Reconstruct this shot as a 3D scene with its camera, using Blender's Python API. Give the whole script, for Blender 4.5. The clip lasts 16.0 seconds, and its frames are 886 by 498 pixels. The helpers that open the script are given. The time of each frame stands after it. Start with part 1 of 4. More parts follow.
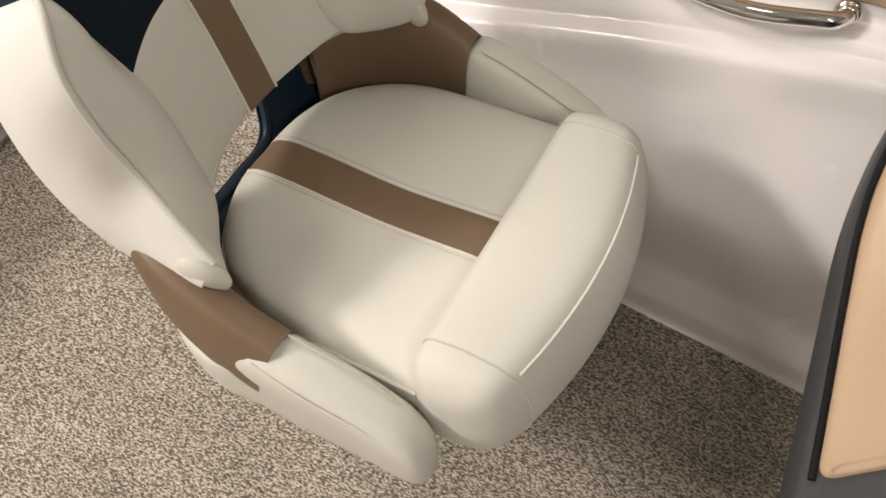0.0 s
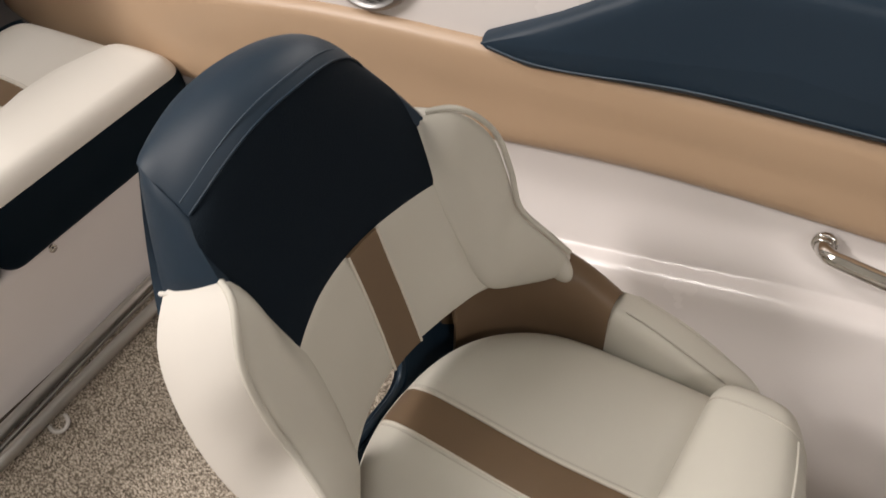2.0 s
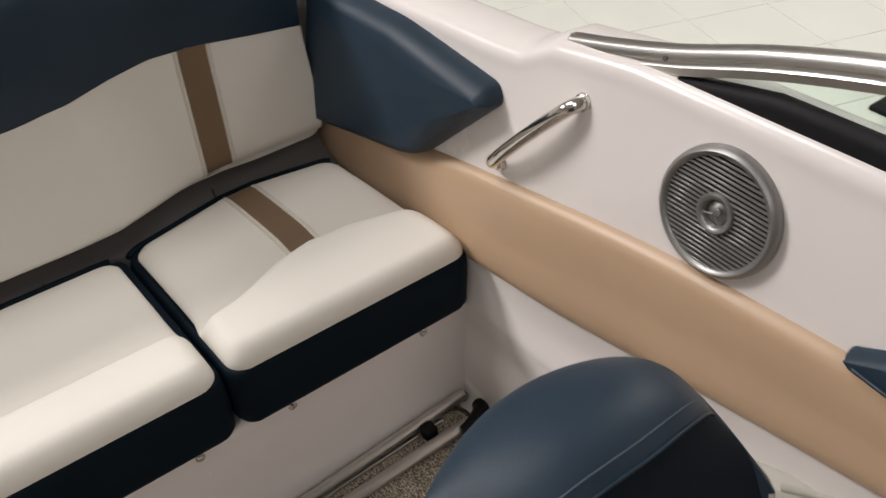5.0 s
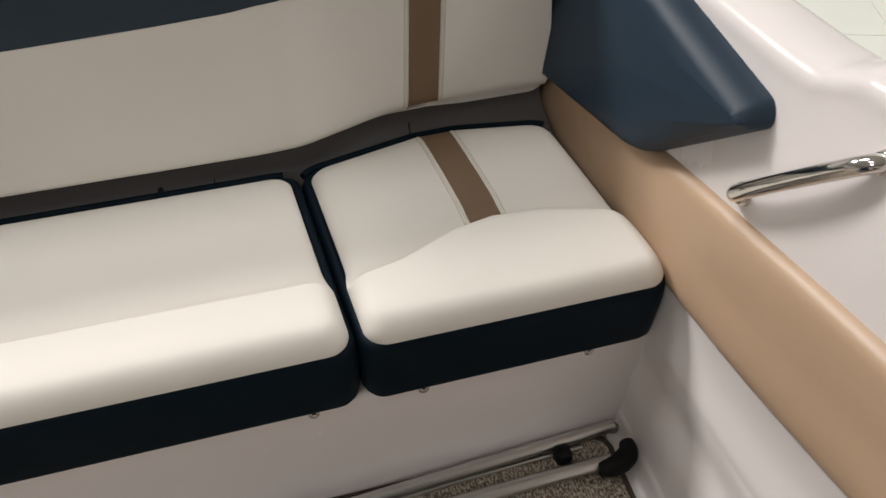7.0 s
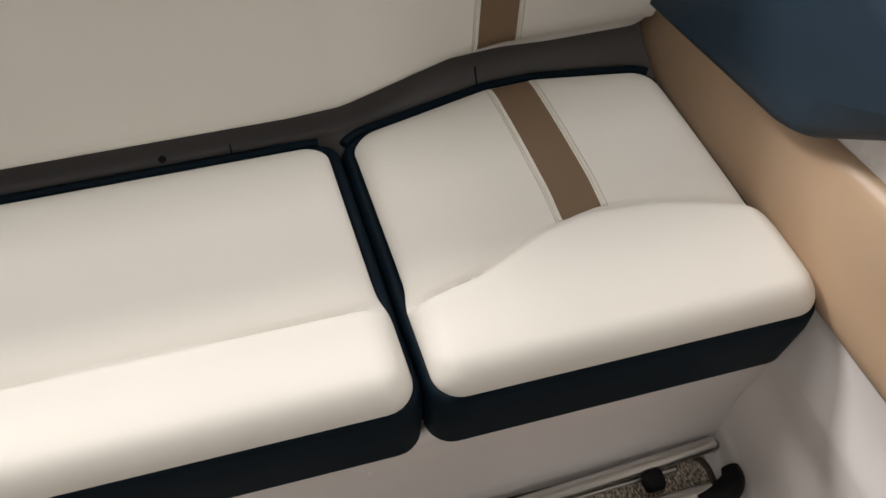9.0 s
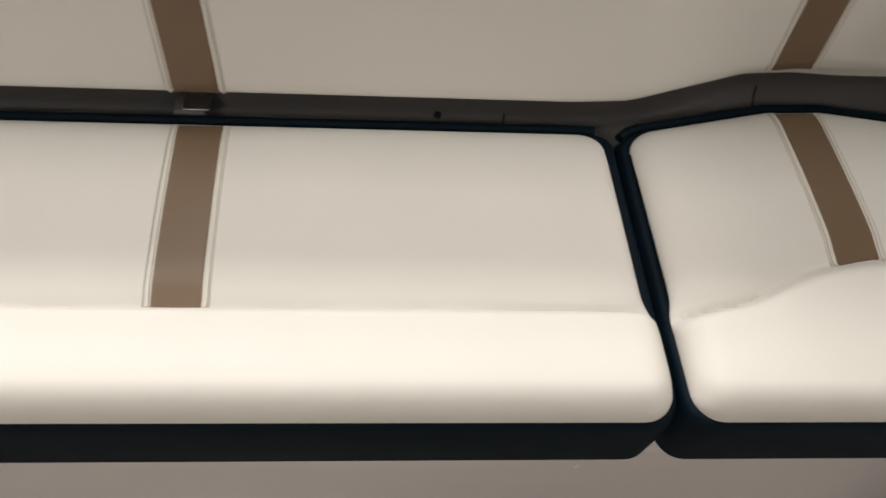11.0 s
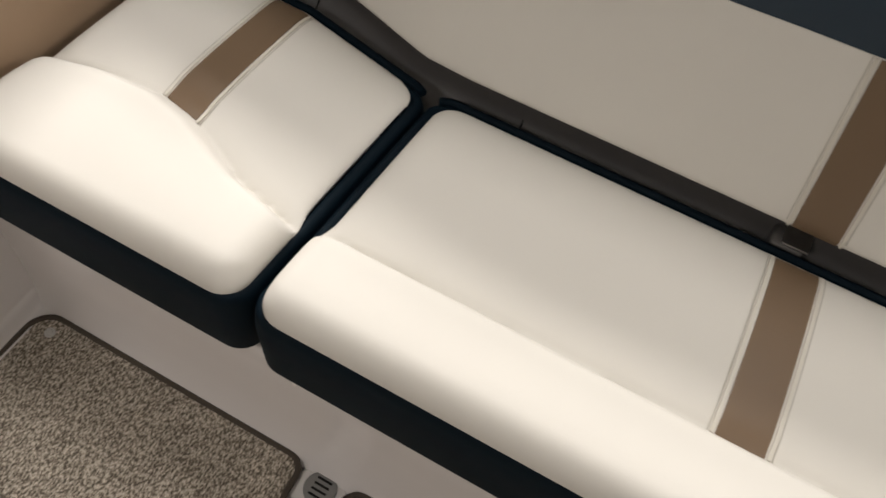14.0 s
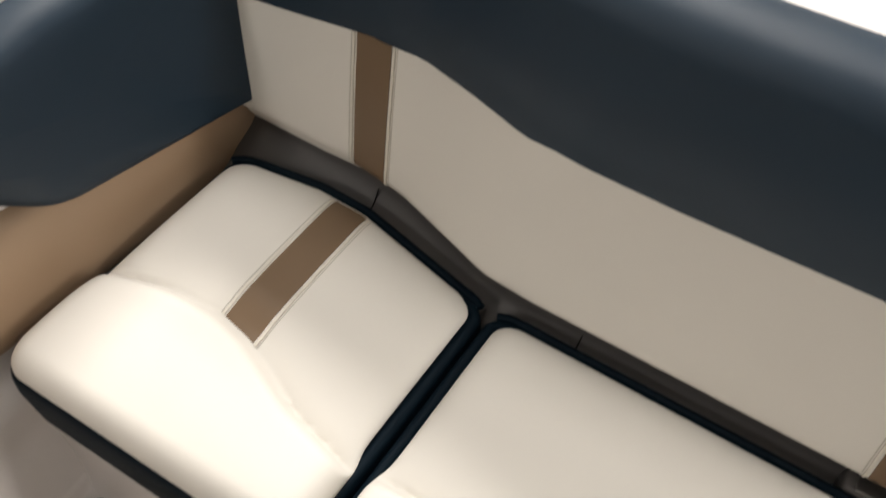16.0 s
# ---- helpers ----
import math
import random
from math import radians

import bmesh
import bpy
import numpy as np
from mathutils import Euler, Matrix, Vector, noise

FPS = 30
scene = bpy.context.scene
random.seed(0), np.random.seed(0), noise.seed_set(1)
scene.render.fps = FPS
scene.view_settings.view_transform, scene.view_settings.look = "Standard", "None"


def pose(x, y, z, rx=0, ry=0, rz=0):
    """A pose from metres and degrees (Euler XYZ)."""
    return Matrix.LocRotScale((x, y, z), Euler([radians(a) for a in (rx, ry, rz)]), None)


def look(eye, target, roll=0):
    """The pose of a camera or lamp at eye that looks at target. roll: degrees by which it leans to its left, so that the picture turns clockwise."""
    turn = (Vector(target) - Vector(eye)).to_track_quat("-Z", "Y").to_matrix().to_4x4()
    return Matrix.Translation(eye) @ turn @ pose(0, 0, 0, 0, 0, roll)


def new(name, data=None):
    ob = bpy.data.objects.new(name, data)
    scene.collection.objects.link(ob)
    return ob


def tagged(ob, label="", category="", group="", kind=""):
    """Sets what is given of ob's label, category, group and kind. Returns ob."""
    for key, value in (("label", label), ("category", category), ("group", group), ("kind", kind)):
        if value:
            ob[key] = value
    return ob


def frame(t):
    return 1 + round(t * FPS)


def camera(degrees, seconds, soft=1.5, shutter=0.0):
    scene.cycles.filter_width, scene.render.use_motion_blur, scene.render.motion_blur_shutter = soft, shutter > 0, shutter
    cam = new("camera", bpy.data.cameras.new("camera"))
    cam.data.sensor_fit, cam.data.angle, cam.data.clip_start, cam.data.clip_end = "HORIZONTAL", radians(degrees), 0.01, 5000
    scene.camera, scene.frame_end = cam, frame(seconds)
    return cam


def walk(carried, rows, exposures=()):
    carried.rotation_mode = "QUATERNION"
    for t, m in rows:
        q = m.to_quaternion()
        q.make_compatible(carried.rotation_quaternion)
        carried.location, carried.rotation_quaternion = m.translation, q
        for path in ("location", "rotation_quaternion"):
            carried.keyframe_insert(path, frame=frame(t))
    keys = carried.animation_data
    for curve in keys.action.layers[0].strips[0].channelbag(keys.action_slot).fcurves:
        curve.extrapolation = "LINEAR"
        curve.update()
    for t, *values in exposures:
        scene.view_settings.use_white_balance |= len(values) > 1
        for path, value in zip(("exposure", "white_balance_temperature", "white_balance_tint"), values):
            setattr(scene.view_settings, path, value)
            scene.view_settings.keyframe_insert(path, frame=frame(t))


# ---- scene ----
cam = camera(57.0, 16.0, soft=1.5, shutter=0.3)
PATH = [
    (0, (0.125, 0.083, 1.253), (-0.327, 0.972, -0.48), -0.5),
    (0.5, (0.106, 0.091, 1.258), (-0.401, 1.004, -0.448), -0.1),
    (1, (0.059, 0.094, 1.27), (-0.544, 1.053, -0.378), -0.8),
    (1.5, (0.018, 0.107, 1.291), (-0.685, 1.112, -0.289), -2.5),
    (2, (-0.013, 0.141, 1.315), (-0.753, 1.219, -0.199), -3.0),
    (2.5, (-0.034, 0.181, 1.323), (-0.747, 1.323, -0.156), -3.1),
    (3, (-0.069, 0.204, 1.323), (-0.757, 1.382, -0.139), -2.2),
    (3.5, (-0.124, 0.206, 1.336), (-0.871, 1.386, -0.096), -2.4),
    (4, (-0.186, 0.208, 1.347), (-1.065, 1.36, -0.031), -2.9),
    (4.5, (-0.23, 0.222, 1.342), (-1.304, 1.263, 0.015), -3.1),
    (5, (-0.271, 0.274, 1.346), (-1.506, 1.137, 0.031), -2.6),
    (7.5, (-0.591, 0.384, 1.257), (-1.881, 0.724, -0.234), 0.0),
    (8, (-0.726, 0.394, 1.224), (-1.877, 0.758, -0.371), 0.9),
    (10.5, (-0.85, 0.231, 1.181), (-1.894, 0.447, -0.511), 6.6),
    (11, (-0.865, 0.141, 1.187), (-1.9, 0.294, -0.517), 8.0),
    (11.5, (-0.852, 0.048, 1.172), (-1.932, 0.123, -0.509), 8.9),
    (12, (-0.84, -0.02, 1.162), (-1.933, -0.035, -0.513), 9.1),
    (12.5, (-0.841, -0.082, 1.169), (-1.926, -0.192, -0.508), 9.6),
    (13, (-0.841, -0.142, 1.171), (-1.914, -0.366, -0.502), 9.3),
    (13.5, (-0.839, -0.204, 1.171), (-1.898, -0.519, -0.496), 9.4),
    (14, (-0.842, -0.271, 1.168), (-1.872, -0.672, -0.499), 8.7),
    (14.5, (-0.845, -0.326, 1.176), (-1.848, -0.789, -0.491), 7.4),
    (15, (-0.856, -0.365, 1.178), (-1.851, -0.872, -0.481), 6.1),
    (15.5, (-0.897, -0.388, 1.211), (-1.909, -0.902, -0.437), 5.5),
    (16, (-1.002, -0.404, 1.285), (-2.053, -0.922, -0.335), 5.7),
]
EXPOSURES = [(0, 0.46, 6350, 12), (2, 0.24, 6320, 13), (3, 0.23, 6270, 12), (3.8, 0.18, 6200, 12), (4.5, 0.02, 6170, 12), (5, 0.06, 6120, 12), (8, 0.13, 6050, 10), (10.5, 0.22, 6120, 10), (12.5, 0.06, 6160, 10), (14.5, 0.04, 6200, 10), (15.5, 0.08, 6230, 10), (16, 0.24, 6250, 10)]
walk(cam, [(t, look(eye, target, roll)) for t, eye, target, roll in PATH], EXPOSURES)

# ---- world and light ----
world = bpy.data.worlds.new("showroom_air")
scene.world = world
world.use_nodes = True
world.node_tree.nodes["Background"].inputs[0].default_value = (1.0, 0.93, 0.86, 1)
world.node_tree.nodes["Background"].inputs[1].default_value = 0.25


def key_or_fill_lamp(x, y, sx, sy, watts, colour=(1.0, 0.925, 0.845)):
    data = bpy.data.lights.new("key_or_fill_lamp", "AREA")
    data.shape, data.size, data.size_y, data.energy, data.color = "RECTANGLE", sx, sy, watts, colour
    ob = new("key_or_fill_lamp", data)
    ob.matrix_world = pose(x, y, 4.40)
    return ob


# all sit just under the ceiling; the key lamp, behind the transom to starboard, follows from the shadows
key_or_fill_lamp(-5.0, -2.5, 1.5, 1.5, 455)
# unseen fills, added to lift the bench, seat, carpet and outside tiles
key_or_fill_lamp(-2.9, -0.3, 1.2, 0.9, 62)
key_or_fill_lamp(0.1, -0.9, 1.2, 0.6, 12)
key_or_fill_lamp(3.0, -2.2, 1.2, 0.6, 70)
key_or_fill_lamp(-2.6, 6.4, 0.6, 2.4, 190)
key_or_fill_lamp(2.2, 4.6, 0.3, 1.2, 40)


# ---- materials ----
def material(name, colour, rough=0.5, metal=0.0, spec=0.5, coat=0.0, fine=0.0, fine_size=400.0, mottle=0.06, mottle_size=6.0, bump=0.0, bump_size=30.0):
    """A surface with a broad mottling of its colour and a fine relief. Sizes are cycles per metre."""
    m = bpy.data.materials.new(name)
    m.use_nodes = True
    nt = m.node_tree
    b = nt.nodes["Principled BSDF"]
    b.inputs["Roughness"].default_value = rough
    b.inputs["Metallic"].default_value = metal
    b.inputs["Specular IOR Level"].default_value = spec
    b.inputs["Coat Weight"].default_value = coat
    b.inputs["Coat Roughness"].default_value = 0.08
    co = nt.nodes.new("ShaderNodeTexCoord")
    big = nt.nodes.new("ShaderNodeTexNoise")
    big.inputs["Scale"].default_value = mottle_size
    big.inputs["Detail"].default_value = 5
    nt.links.new(co.outputs["Object"], big.inputs["Vector"])
    ramp = nt.nodes.new("ShaderNodeMix")
    ramp.data_type = "RGBA"
    lo = [max(0, c * (1 - mottle)) for c in colour]
    hi = [min(1, c * (1 + mottle)) for c in colour]
    ramp.inputs[6].default_value, ramp.inputs[7].default_value = (*lo, 1), (*hi, 1)
    nt.links.new(big.outputs["Fac"], ramp.inputs[0])
    nt.links.new(ramp.outputs[2], b.inputs["Base Color"])
    rr = nt.nodes.new("ShaderNodeMapRange")
    rr.inputs["To Min"].default_value, rr.inputs["To Max"].default_value = rough * 0.85, min(1, rough * 1.15)
    nt.links.new(big.outputs["Fac"], rr.inputs["Value"])
    nt.links.new(rr.outputs["Result"], b.inputs["Roughness"])
    last = None
    for strength, size, dist in ((bump, bump_size, 0.01), (fine, fine_size, 0.002)):
        if strength:
            n = nt.nodes.new("ShaderNodeTexNoise")
            n.inputs["Scale"].default_value = size
            n.inputs["Detail"].default_value = 3
            nt.links.new(co.outputs["Object"], n.inputs["Vector"])
            bp = nt.nodes.new("ShaderNodeBump")
            bp.inputs["Strength"].default_value, bp.inputs["Distance"].default_value = strength, dist
            nt.links.new(n.outputs["Fac"], bp.inputs["Height"])
            if last:
                nt.links.new(last.outputs["Normal"], bp.inputs["Normal"])
            last = bp
    if last:
        nt.links.new(last.outputs["Normal"], b.inputs["Normal"])
    return m


IVORY = material("ivory_vinyl", (0.63, 0.61, 0.54), 0.62, spec=0.16, fine=0.12, fine_size=900, mottle=0.03, bump=0.10, bump_size=9)
WHITE_V = material("white_vinyl", (0.745, 0.714, 0.657), 0.8, spec=0.06, fine=0.12, fine_size=900, mottle=0.03, bump=0.10, bump_size=8)
NAVY_MESH = material("dark_navy_cloth", (0.0055, 0.011, 0.018), 0.8, spec=0.15, fine=0.5, fine_size=700, mottle=0.12)
NAVY = material("navy_vinyl", (0.0140, 0.0295, 0.049), 0.46, spec=0.32, fine=0.18, fine_size=900, mottle=0.10, bump=0.08, bump_size=10)
BROWN = material("brown_vinyl", (0.178, 0.118, 0.070), 0.45, spec=0.4, fine=0.15, fine_size=900, mottle=0.08)
TAN = material("tan_vinyl", (0.47, 0.33, 0.215), 0.40, fine=0.12, fine_size=800, mottle=0.05, bump=0.08, bump_size=7)
GEL = material("white_gelcoat", (0.76, 0.72, 0.70), 0.26, coat=0.18, mottle=0.02)
TRIM = material("dark_grey_plastic", (0.105, 0.097, 0.093), 0.5, fine=0.2, fine_size=700, mottle=0.12)
BEZEL = material("charcoal_dash_plastic", (0.035, 0.036, 0.038), 0.45, fine=0.35, fine_size=900, mottle=0.10)
BLACK = material("black_rubber", (0.006, 0.006, 0.007), 0.6, spec=0.2, fine=0.2, fine_size=500)
CHROME = material("polished_steel", (0.72, 0.70, 0.67), 0.10, metal=1.0, mottle=0.03)
ALU = material("brushed_aluminium", (0.60, 0.59, 0.57), 0.30, metal=1.0, fine=0.1, fine_size=600, mottle=0.06)
GRILLE = material("silver_grille_paint", (0.27, 0.265, 0.26), 0.40, metal=0.7, mottle=0.06)
CONE = material("dark_speaker_cone", (0.006, 0.006, 0.006), 0.8, spec=0.1)
THREAD = material("pale_thread", (0.70, 0.66, 0.58), 0.6)
NAVY_THREAD = material("slate_thread", (0.08, 0.11, 0.145), 0.6)
PLASTER = material("showroom_paint", (0.42, 0.40, 0.38), 0.7, mottle=0.03, mottle_size=1.5)
SEAM = material("grey_beige_thread", (0.52, 0.49, 0.43), 0.7)
NAVY_DARK = material("dark_navy_vinyl", (0.0030, 0.0088, 0.0150), 0.6, spec=0.09, fine=0.18, fine_size=900, mottle=0.12)
CLEAR = material("milky_plastic", (0.55, 0.53, 0.50), 0.25)


def carpet_material(name, dark, mid, light):
    """Woven marine carpet: short flecks lying along the boat, with shaded loops."""
    m = bpy.data.materials.new(name)
    m.use_nodes = True
    nt = m.node_tree
    b = nt.nodes["Principled BSDF"]
    b.inputs["Roughness"].default_value = 0.95
    b.inputs["Specular IOR Level"].default_value = 0.15
    co = nt.nodes.new("ShaderNodeTexCoord")
    mp = nt.nodes.new("ShaderNodeMapping")
    mp.inputs["Scale"].default_value = (1.0, 2.1, 1.0)
    mp.inputs["Rotation"].default_value = (0, 0, 0.12)
    nt.links.new(co.outputs["Object"], mp.inputs["Vector"])
    n1 = nt.nodes.new("ShaderNodeTexNoise")
    n1.inputs["Scale"].default_value, n1.inputs["Detail"].default_value = 182, 2.0
    n2 = nt.nodes.new("ShaderNodeTexVoronoi")
    n2.inputs["Scale"].default_value = 280
    n3 = nt.nodes.new("ShaderNodeTexNoise")
    n3.inputs["Scale"].default_value = 5
    for n in (n1, n2, n3):
        nt.links.new(mp.outputs["Vector"], n.inputs["Vector"])
    ramp = nt.nodes.new("ShaderNodeValToRGB")
    e = ramp.color_ramp.elements
    e[0].position, e[0].color = 0.38, (*dark, 1)
    e[1].position, e[1].color = 0.64, (*light, 1)
    k = ramp.color_ramp.elements.new(0.50)
    k.color = (*mid, 1)
    nt.links.new(n1.outputs["Fac"], ramp.inputs["Fac"])
    mx = nt.nodes.new("ShaderNodeMix")
    mx.data_type, mx.blend_type = "RGBA", "MULTIPLY"
    mx.inputs[0].default_value = 0.55
    shade = nt.nodes.new("ShaderNodeMapRange")
    shade.inputs["From Max"].default_value = 0.8
    shade.inputs["To Min"].default_value, shade.inputs["To Max"].default_value = 1.15, 0.45
    nt.links.new(n2.outputs["Distance"], shade.inputs["Value"])
    nt.links.new(ramp.outputs["Color"], mx.inputs[6])
    nt.links.new(shade.outputs["Result"], mx.inputs[7])
    worn = nt.nodes.new("ShaderNodeMix")
    worn.data_type, worn.blend_type = "RGBA", "MULTIPLY"
    worn.inputs[0].default_value = 0.35
    nt.links.new(mx.outputs[2], worn.inputs[6])
    nt.links.new(n3.outputs["Fac"], worn.inputs[7])
    nt.links.new(worn.outputs[2], b.inputs["Base Color"])
    bp = nt.nodes.new("ShaderNodeBump")
    bp.inputs["Strength"].default_value, bp.inputs["Distance"].default_value = 0.9, 0.003
    nt.links.new(n1.outputs["Fac"], bp.inputs["Height"])
    nt.links.new(bp.outputs["Normal"], b.inputs["Normal"])
    return m


CARPET = carpet_material("flecked_carpet", (0.175, 0.146, 0.113), (0.47, 0.405, 0.325), (0.88, 0.785, 0.655))


def glass_material():
    m = bpy.data.materials.new("green_tinted_glass")
    m.use_nodes = True
    nt = m.node_tree
    b = nt.nodes["Principled BSDF"]
    b.inputs["Base Color"].default_value = (0.86, 0.95, 0.90, 1)
    b.inputs["Roughness"].default_value = 0.02
    b.inputs["Transmission Weight"].default_value = 1.0
    b.inputs["IOR"].default_value = 1.02
    return m


GLASS = glass_material()


def tile_material():
    m = material("showroom_tile", (0.77, 0.79, 0.72), 0.25, mottle=0.05, mottle_size=2)
    return m


TILE = tile_material()


# ---- mesh helpers ----
LOCAL = set()


def adopt(ob, parent):
    """Parts are modelled in the world's coordinates, but for the things in LOCAL."""
    if parent:
        ob.parent = parent
        if not parent.parent and parent.name not in LOCAL:
            ob.matrix_parent_inverse = parent.matrix_basis.inverted()


def mesh_object(name, verts, faces, mat, parent=None, label="", smooth=True):
    me = bpy.data.meshes.new(name)
    me.from_pydata([tuple(v) for v in verts], [], faces)
    bm = bmesh.new()
    bm.from_mesh(me)
    bmesh.ops.recalc_face_normals(bm, faces=bm.faces)
    bm.to_mesh(me)
    bm.free()
    if smooth:
        me.polygons.foreach_set("use_smooth", [True] * len(me.polygons))
        me.set_sharp_from_angle(angle=radians(50))
    me.materials.append(mat)
    ob = new(name, me)
    adopt(ob, parent)
    if label:
        tagged(ob, label)
    return ob


def part(name, bm, mat, parent=None, label="", smooth=True):
    me = bpy.data.meshes.new(name)
    bmesh.ops.recalc_face_normals(bm, faces=bm.faces)
    bm.to_mesh(me)
    bm.free()
    if smooth:
        me.polygons.foreach_set("use_smooth", [True] * len(me.polygons))
        me.set_sharp_from_angle(angle=radians(40))
    me.materials.append(mat)
    ob = new(name, me)
    adopt(ob, parent)
    if label:
        tagged(ob, label)
    return ob


def spline(points, n, closed=False):
    """n+1 points on a smooth curve through the given ones."""
    p = np.array(points, float)
    if len(p) == 2:
        return p[0] + np.linspace(0, 1, n + 1)[:, None] * (p[1] - p[0])
    d = np.r_[0, np.cumsum(np.linalg.norm(np.diff(p, axis=0), axis=1) ** 0.7 + 1e-6)]
    tan = np.zeros_like(p)
    for i in range(len(p)):
        if 0 < i < len(p) - 1:
            h0, h1 = d[i] - d[i - 1], d[i + 1] - d[i]
            tan[i] = ((p[i] - p[i - 1]) / h0 * h1 + (p[i + 1] - p[i]) / h1 * h0) / (h0 + h1)
    tan[0] = 1.5 * (p[1] - p[0]) / (d[1] - d[0]) - 0.5 * tan[1]
    tan[-1] = 1.5 * (p[-1] - p[-2]) / (d[-1] - d[-2]) - 0.5 * tan[-2]
    out = []
    for t in np.linspace(0, d[-1], n + 1):
        i = min(max(np.searchsorted(d, t, "right") - 1, 0), len(p) - 2)
        h = d[i + 1] - d[i]
        s = (t - d[i]) / h
        out.append((2 * s**3 - 3 * s**2 + 1) * p[i] + (s**3 - 2 * s**2 + s) * h * tan[i] + (-2 * s**3 + 3 * s**2) * p[i + 1] + (s**3 - s**2) * h * tan[i + 1])
    return np.array(out)


def surface(rows, nu, nv, smooth_across=True):
    """A grid of points (nu+1, nv+1, 3) through rows of control points."""
    lines = [spline(r, nv) for r in rows]
    g = np.zeros((nu + 1, nv + 1, 3))
    for j in range(nv + 1):
        col = [ln[j] for ln in lines]
        if smooth_across:
            g[:, j] = spline(col, nu)
        else:
            t = np.linspace(0, len(col) - 1, nu + 1)
            for a in range(3):
                g[:, j, a] = np.interp(t, range(len(col)), [c[a] for c in col])
    return g


def grid_normals(g):
    a = np.gradient(g, axis=0)
    b = np.gradient(g, axis=1)
    n = np.cross(a, b)
    return n / (np.linalg.norm(n, axis=2, keepdims=True) + 1e-12)


def grid_faces(nu, nv, base=0):
    return [(base + i * (nv + 1) + j, base + i * (nv + 1) + j + 1, base + (i + 1) * (nv + 1) + j + 1, base + (i + 1) * (nv + 1) + j) for i in range(nu) for j in range(nv)]


def shell(name, g, thick, mat, parent=None, label="", puff=0.0, out=(0, 0, 1), edge=6):
    """A padded panel: a grid puffed out along its normal, with a back side and rim. out: which way is the front."""
    nu, nv = g.shape[0] - 1, g.shape[1] - 1
    n = grid_normals(g)
    if (n * np.array(out)).sum() < 0:
        n = -n
    s = 1 - np.abs(2 * np.linspace(0, 1, nu + 1) - 1) ** edge
    t = 1 - np.abs(2 * np.linspace(0, 1, nv + 1) - 1) ** edge
    e = np.sqrt(np.clip(s[:, None] * t[None, :], 0, 1))[..., None]
    top = g + n * puff * e
    bot = g - n * thick
    verts = np.concatenate([top.reshape(-1, 3), bot.reshape(-1, 3)])
    N = (nu + 1) * (nv + 1)
    faces = grid_faces(nu, nv) + [f[::-1] for f in grid_faces(nu, nv, N)]
    ring = [j for j in range(nv + 1)] + [i * (nv + 1) + nv for i in range(1, nu + 1)] + [nu * (nv + 1) + j for j in range(nv - 1, -1, -1)] + [i * (nv + 1) for i in range(nu - 1, 0, -1)]
    for a, b in zip(ring, ring[1:] + ring[:1]):
        faces.append((a, b, b + N, a + N))
    return mesh_object(name, verts, faces, mat, parent, label)


def tube(name, points, r, mat, parent=None, label="", n=48, sides=10, smooth=True, caps=True):
    """A round bar along a smooth curve; r is a radius or a function of 0..1."""
    c = spline(points, n) if smooth else np.array(points, float)
    n = len(c) - 1
    tg = np.gradient(c, axis=0)
    tg /= np.linalg.norm(tg, axis=1, keepdims=True)
    ref = np.array([0, 0, 1.0]) if abs(tg[0][2]) < 0.9 else np.array([1.0, 0, 0])
    verts = []
    a = np.cross(tg[0], ref)
    for i in range(n + 1):
        a = a - tg[i] * (a @ tg[i])
        a /= np.linalg.norm(a)
        b = np.cross(tg[i], a)
        rr = r(i / n) if callable(r) else r
        for k in range(sides):
            w = 2 * math.pi * k / sides
            verts.append(c[i] + rr * (math.cos(w) * a + math.sin(w) * b))
    faces = [(i * sides + k, i * sides + (k + 1) % sides, (i + 1) * sides + (k + 1) % sides, (i + 1) * sides + k) for i in range(n) for k in range(sides)]
    if caps:
        faces += [tuple(range(sides)), tuple(n * sides + k for k in range(sides))]
    return mesh_object(name, verts, faces, mat, parent, label)


def disc_bm(r, h, seg=32, bevel=0.0, m=Matrix()):
    bm = bmesh.new()
    bmesh.ops.create_cone(bm, cap_ends=True, segments=seg, radius1=r, radius2=r, depth=h, matrix=Matrix.Translation((0, 0, h / 2)))
    if bevel:
        top = [e for e in bm.edges if all(v.co.z > h * 0.9 for v in e.verts)]
        bmesh.ops.bevel(bm, geom=top, offset=bevel, segments=3, profile=0.5, affect="EDGES")
    bmesh.ops.transform(bm, matrix=m, verts=bm.verts)
    return bm


def box_bm(x0, x1, y0, y1, z0, z1, bevel=0.0, seg=3):
    bm = bmesh.new()
    bmesh.ops.create_cube(bm, size=1, matrix=Matrix.Translation(((x0 + x1) / 2, (y0 + y1) / 2, (z0 + z1) / 2)) @ Matrix.Diagonal((x1 - x0, y1 - y0, z1 - z0, 1)))
    if bevel:
        bmesh.ops.bevel(bm, geom=bm.edges[:], offset=bevel, segments=seg, profile=0.5, affect="EDGES")
    return bm


def thing(name, x, y, z, label, category, group="", turn=0.0, local=False):
    ob = new(name)
    if local:
        LOCAL.add(ob.name)
    ob.empty_display_size = 0.05
    ob.matrix_basis = pose(x, y, z, 0, 0, turn)
    return tagged(ob, label, category, group)


def lerp_table(x, xs, ys):
    return float(np.interp(x, xs, ys))


def smooth_table(x, xs, ys, w=0.07):
    """The same, with its corners rounded."""
    return sum(k * float(np.interp(x + d * w, xs, ys)) for d, k in ((-2, 0.1), (-1, 0.2), (0, 0.4), (1, 0.2), (2, 0.1)))

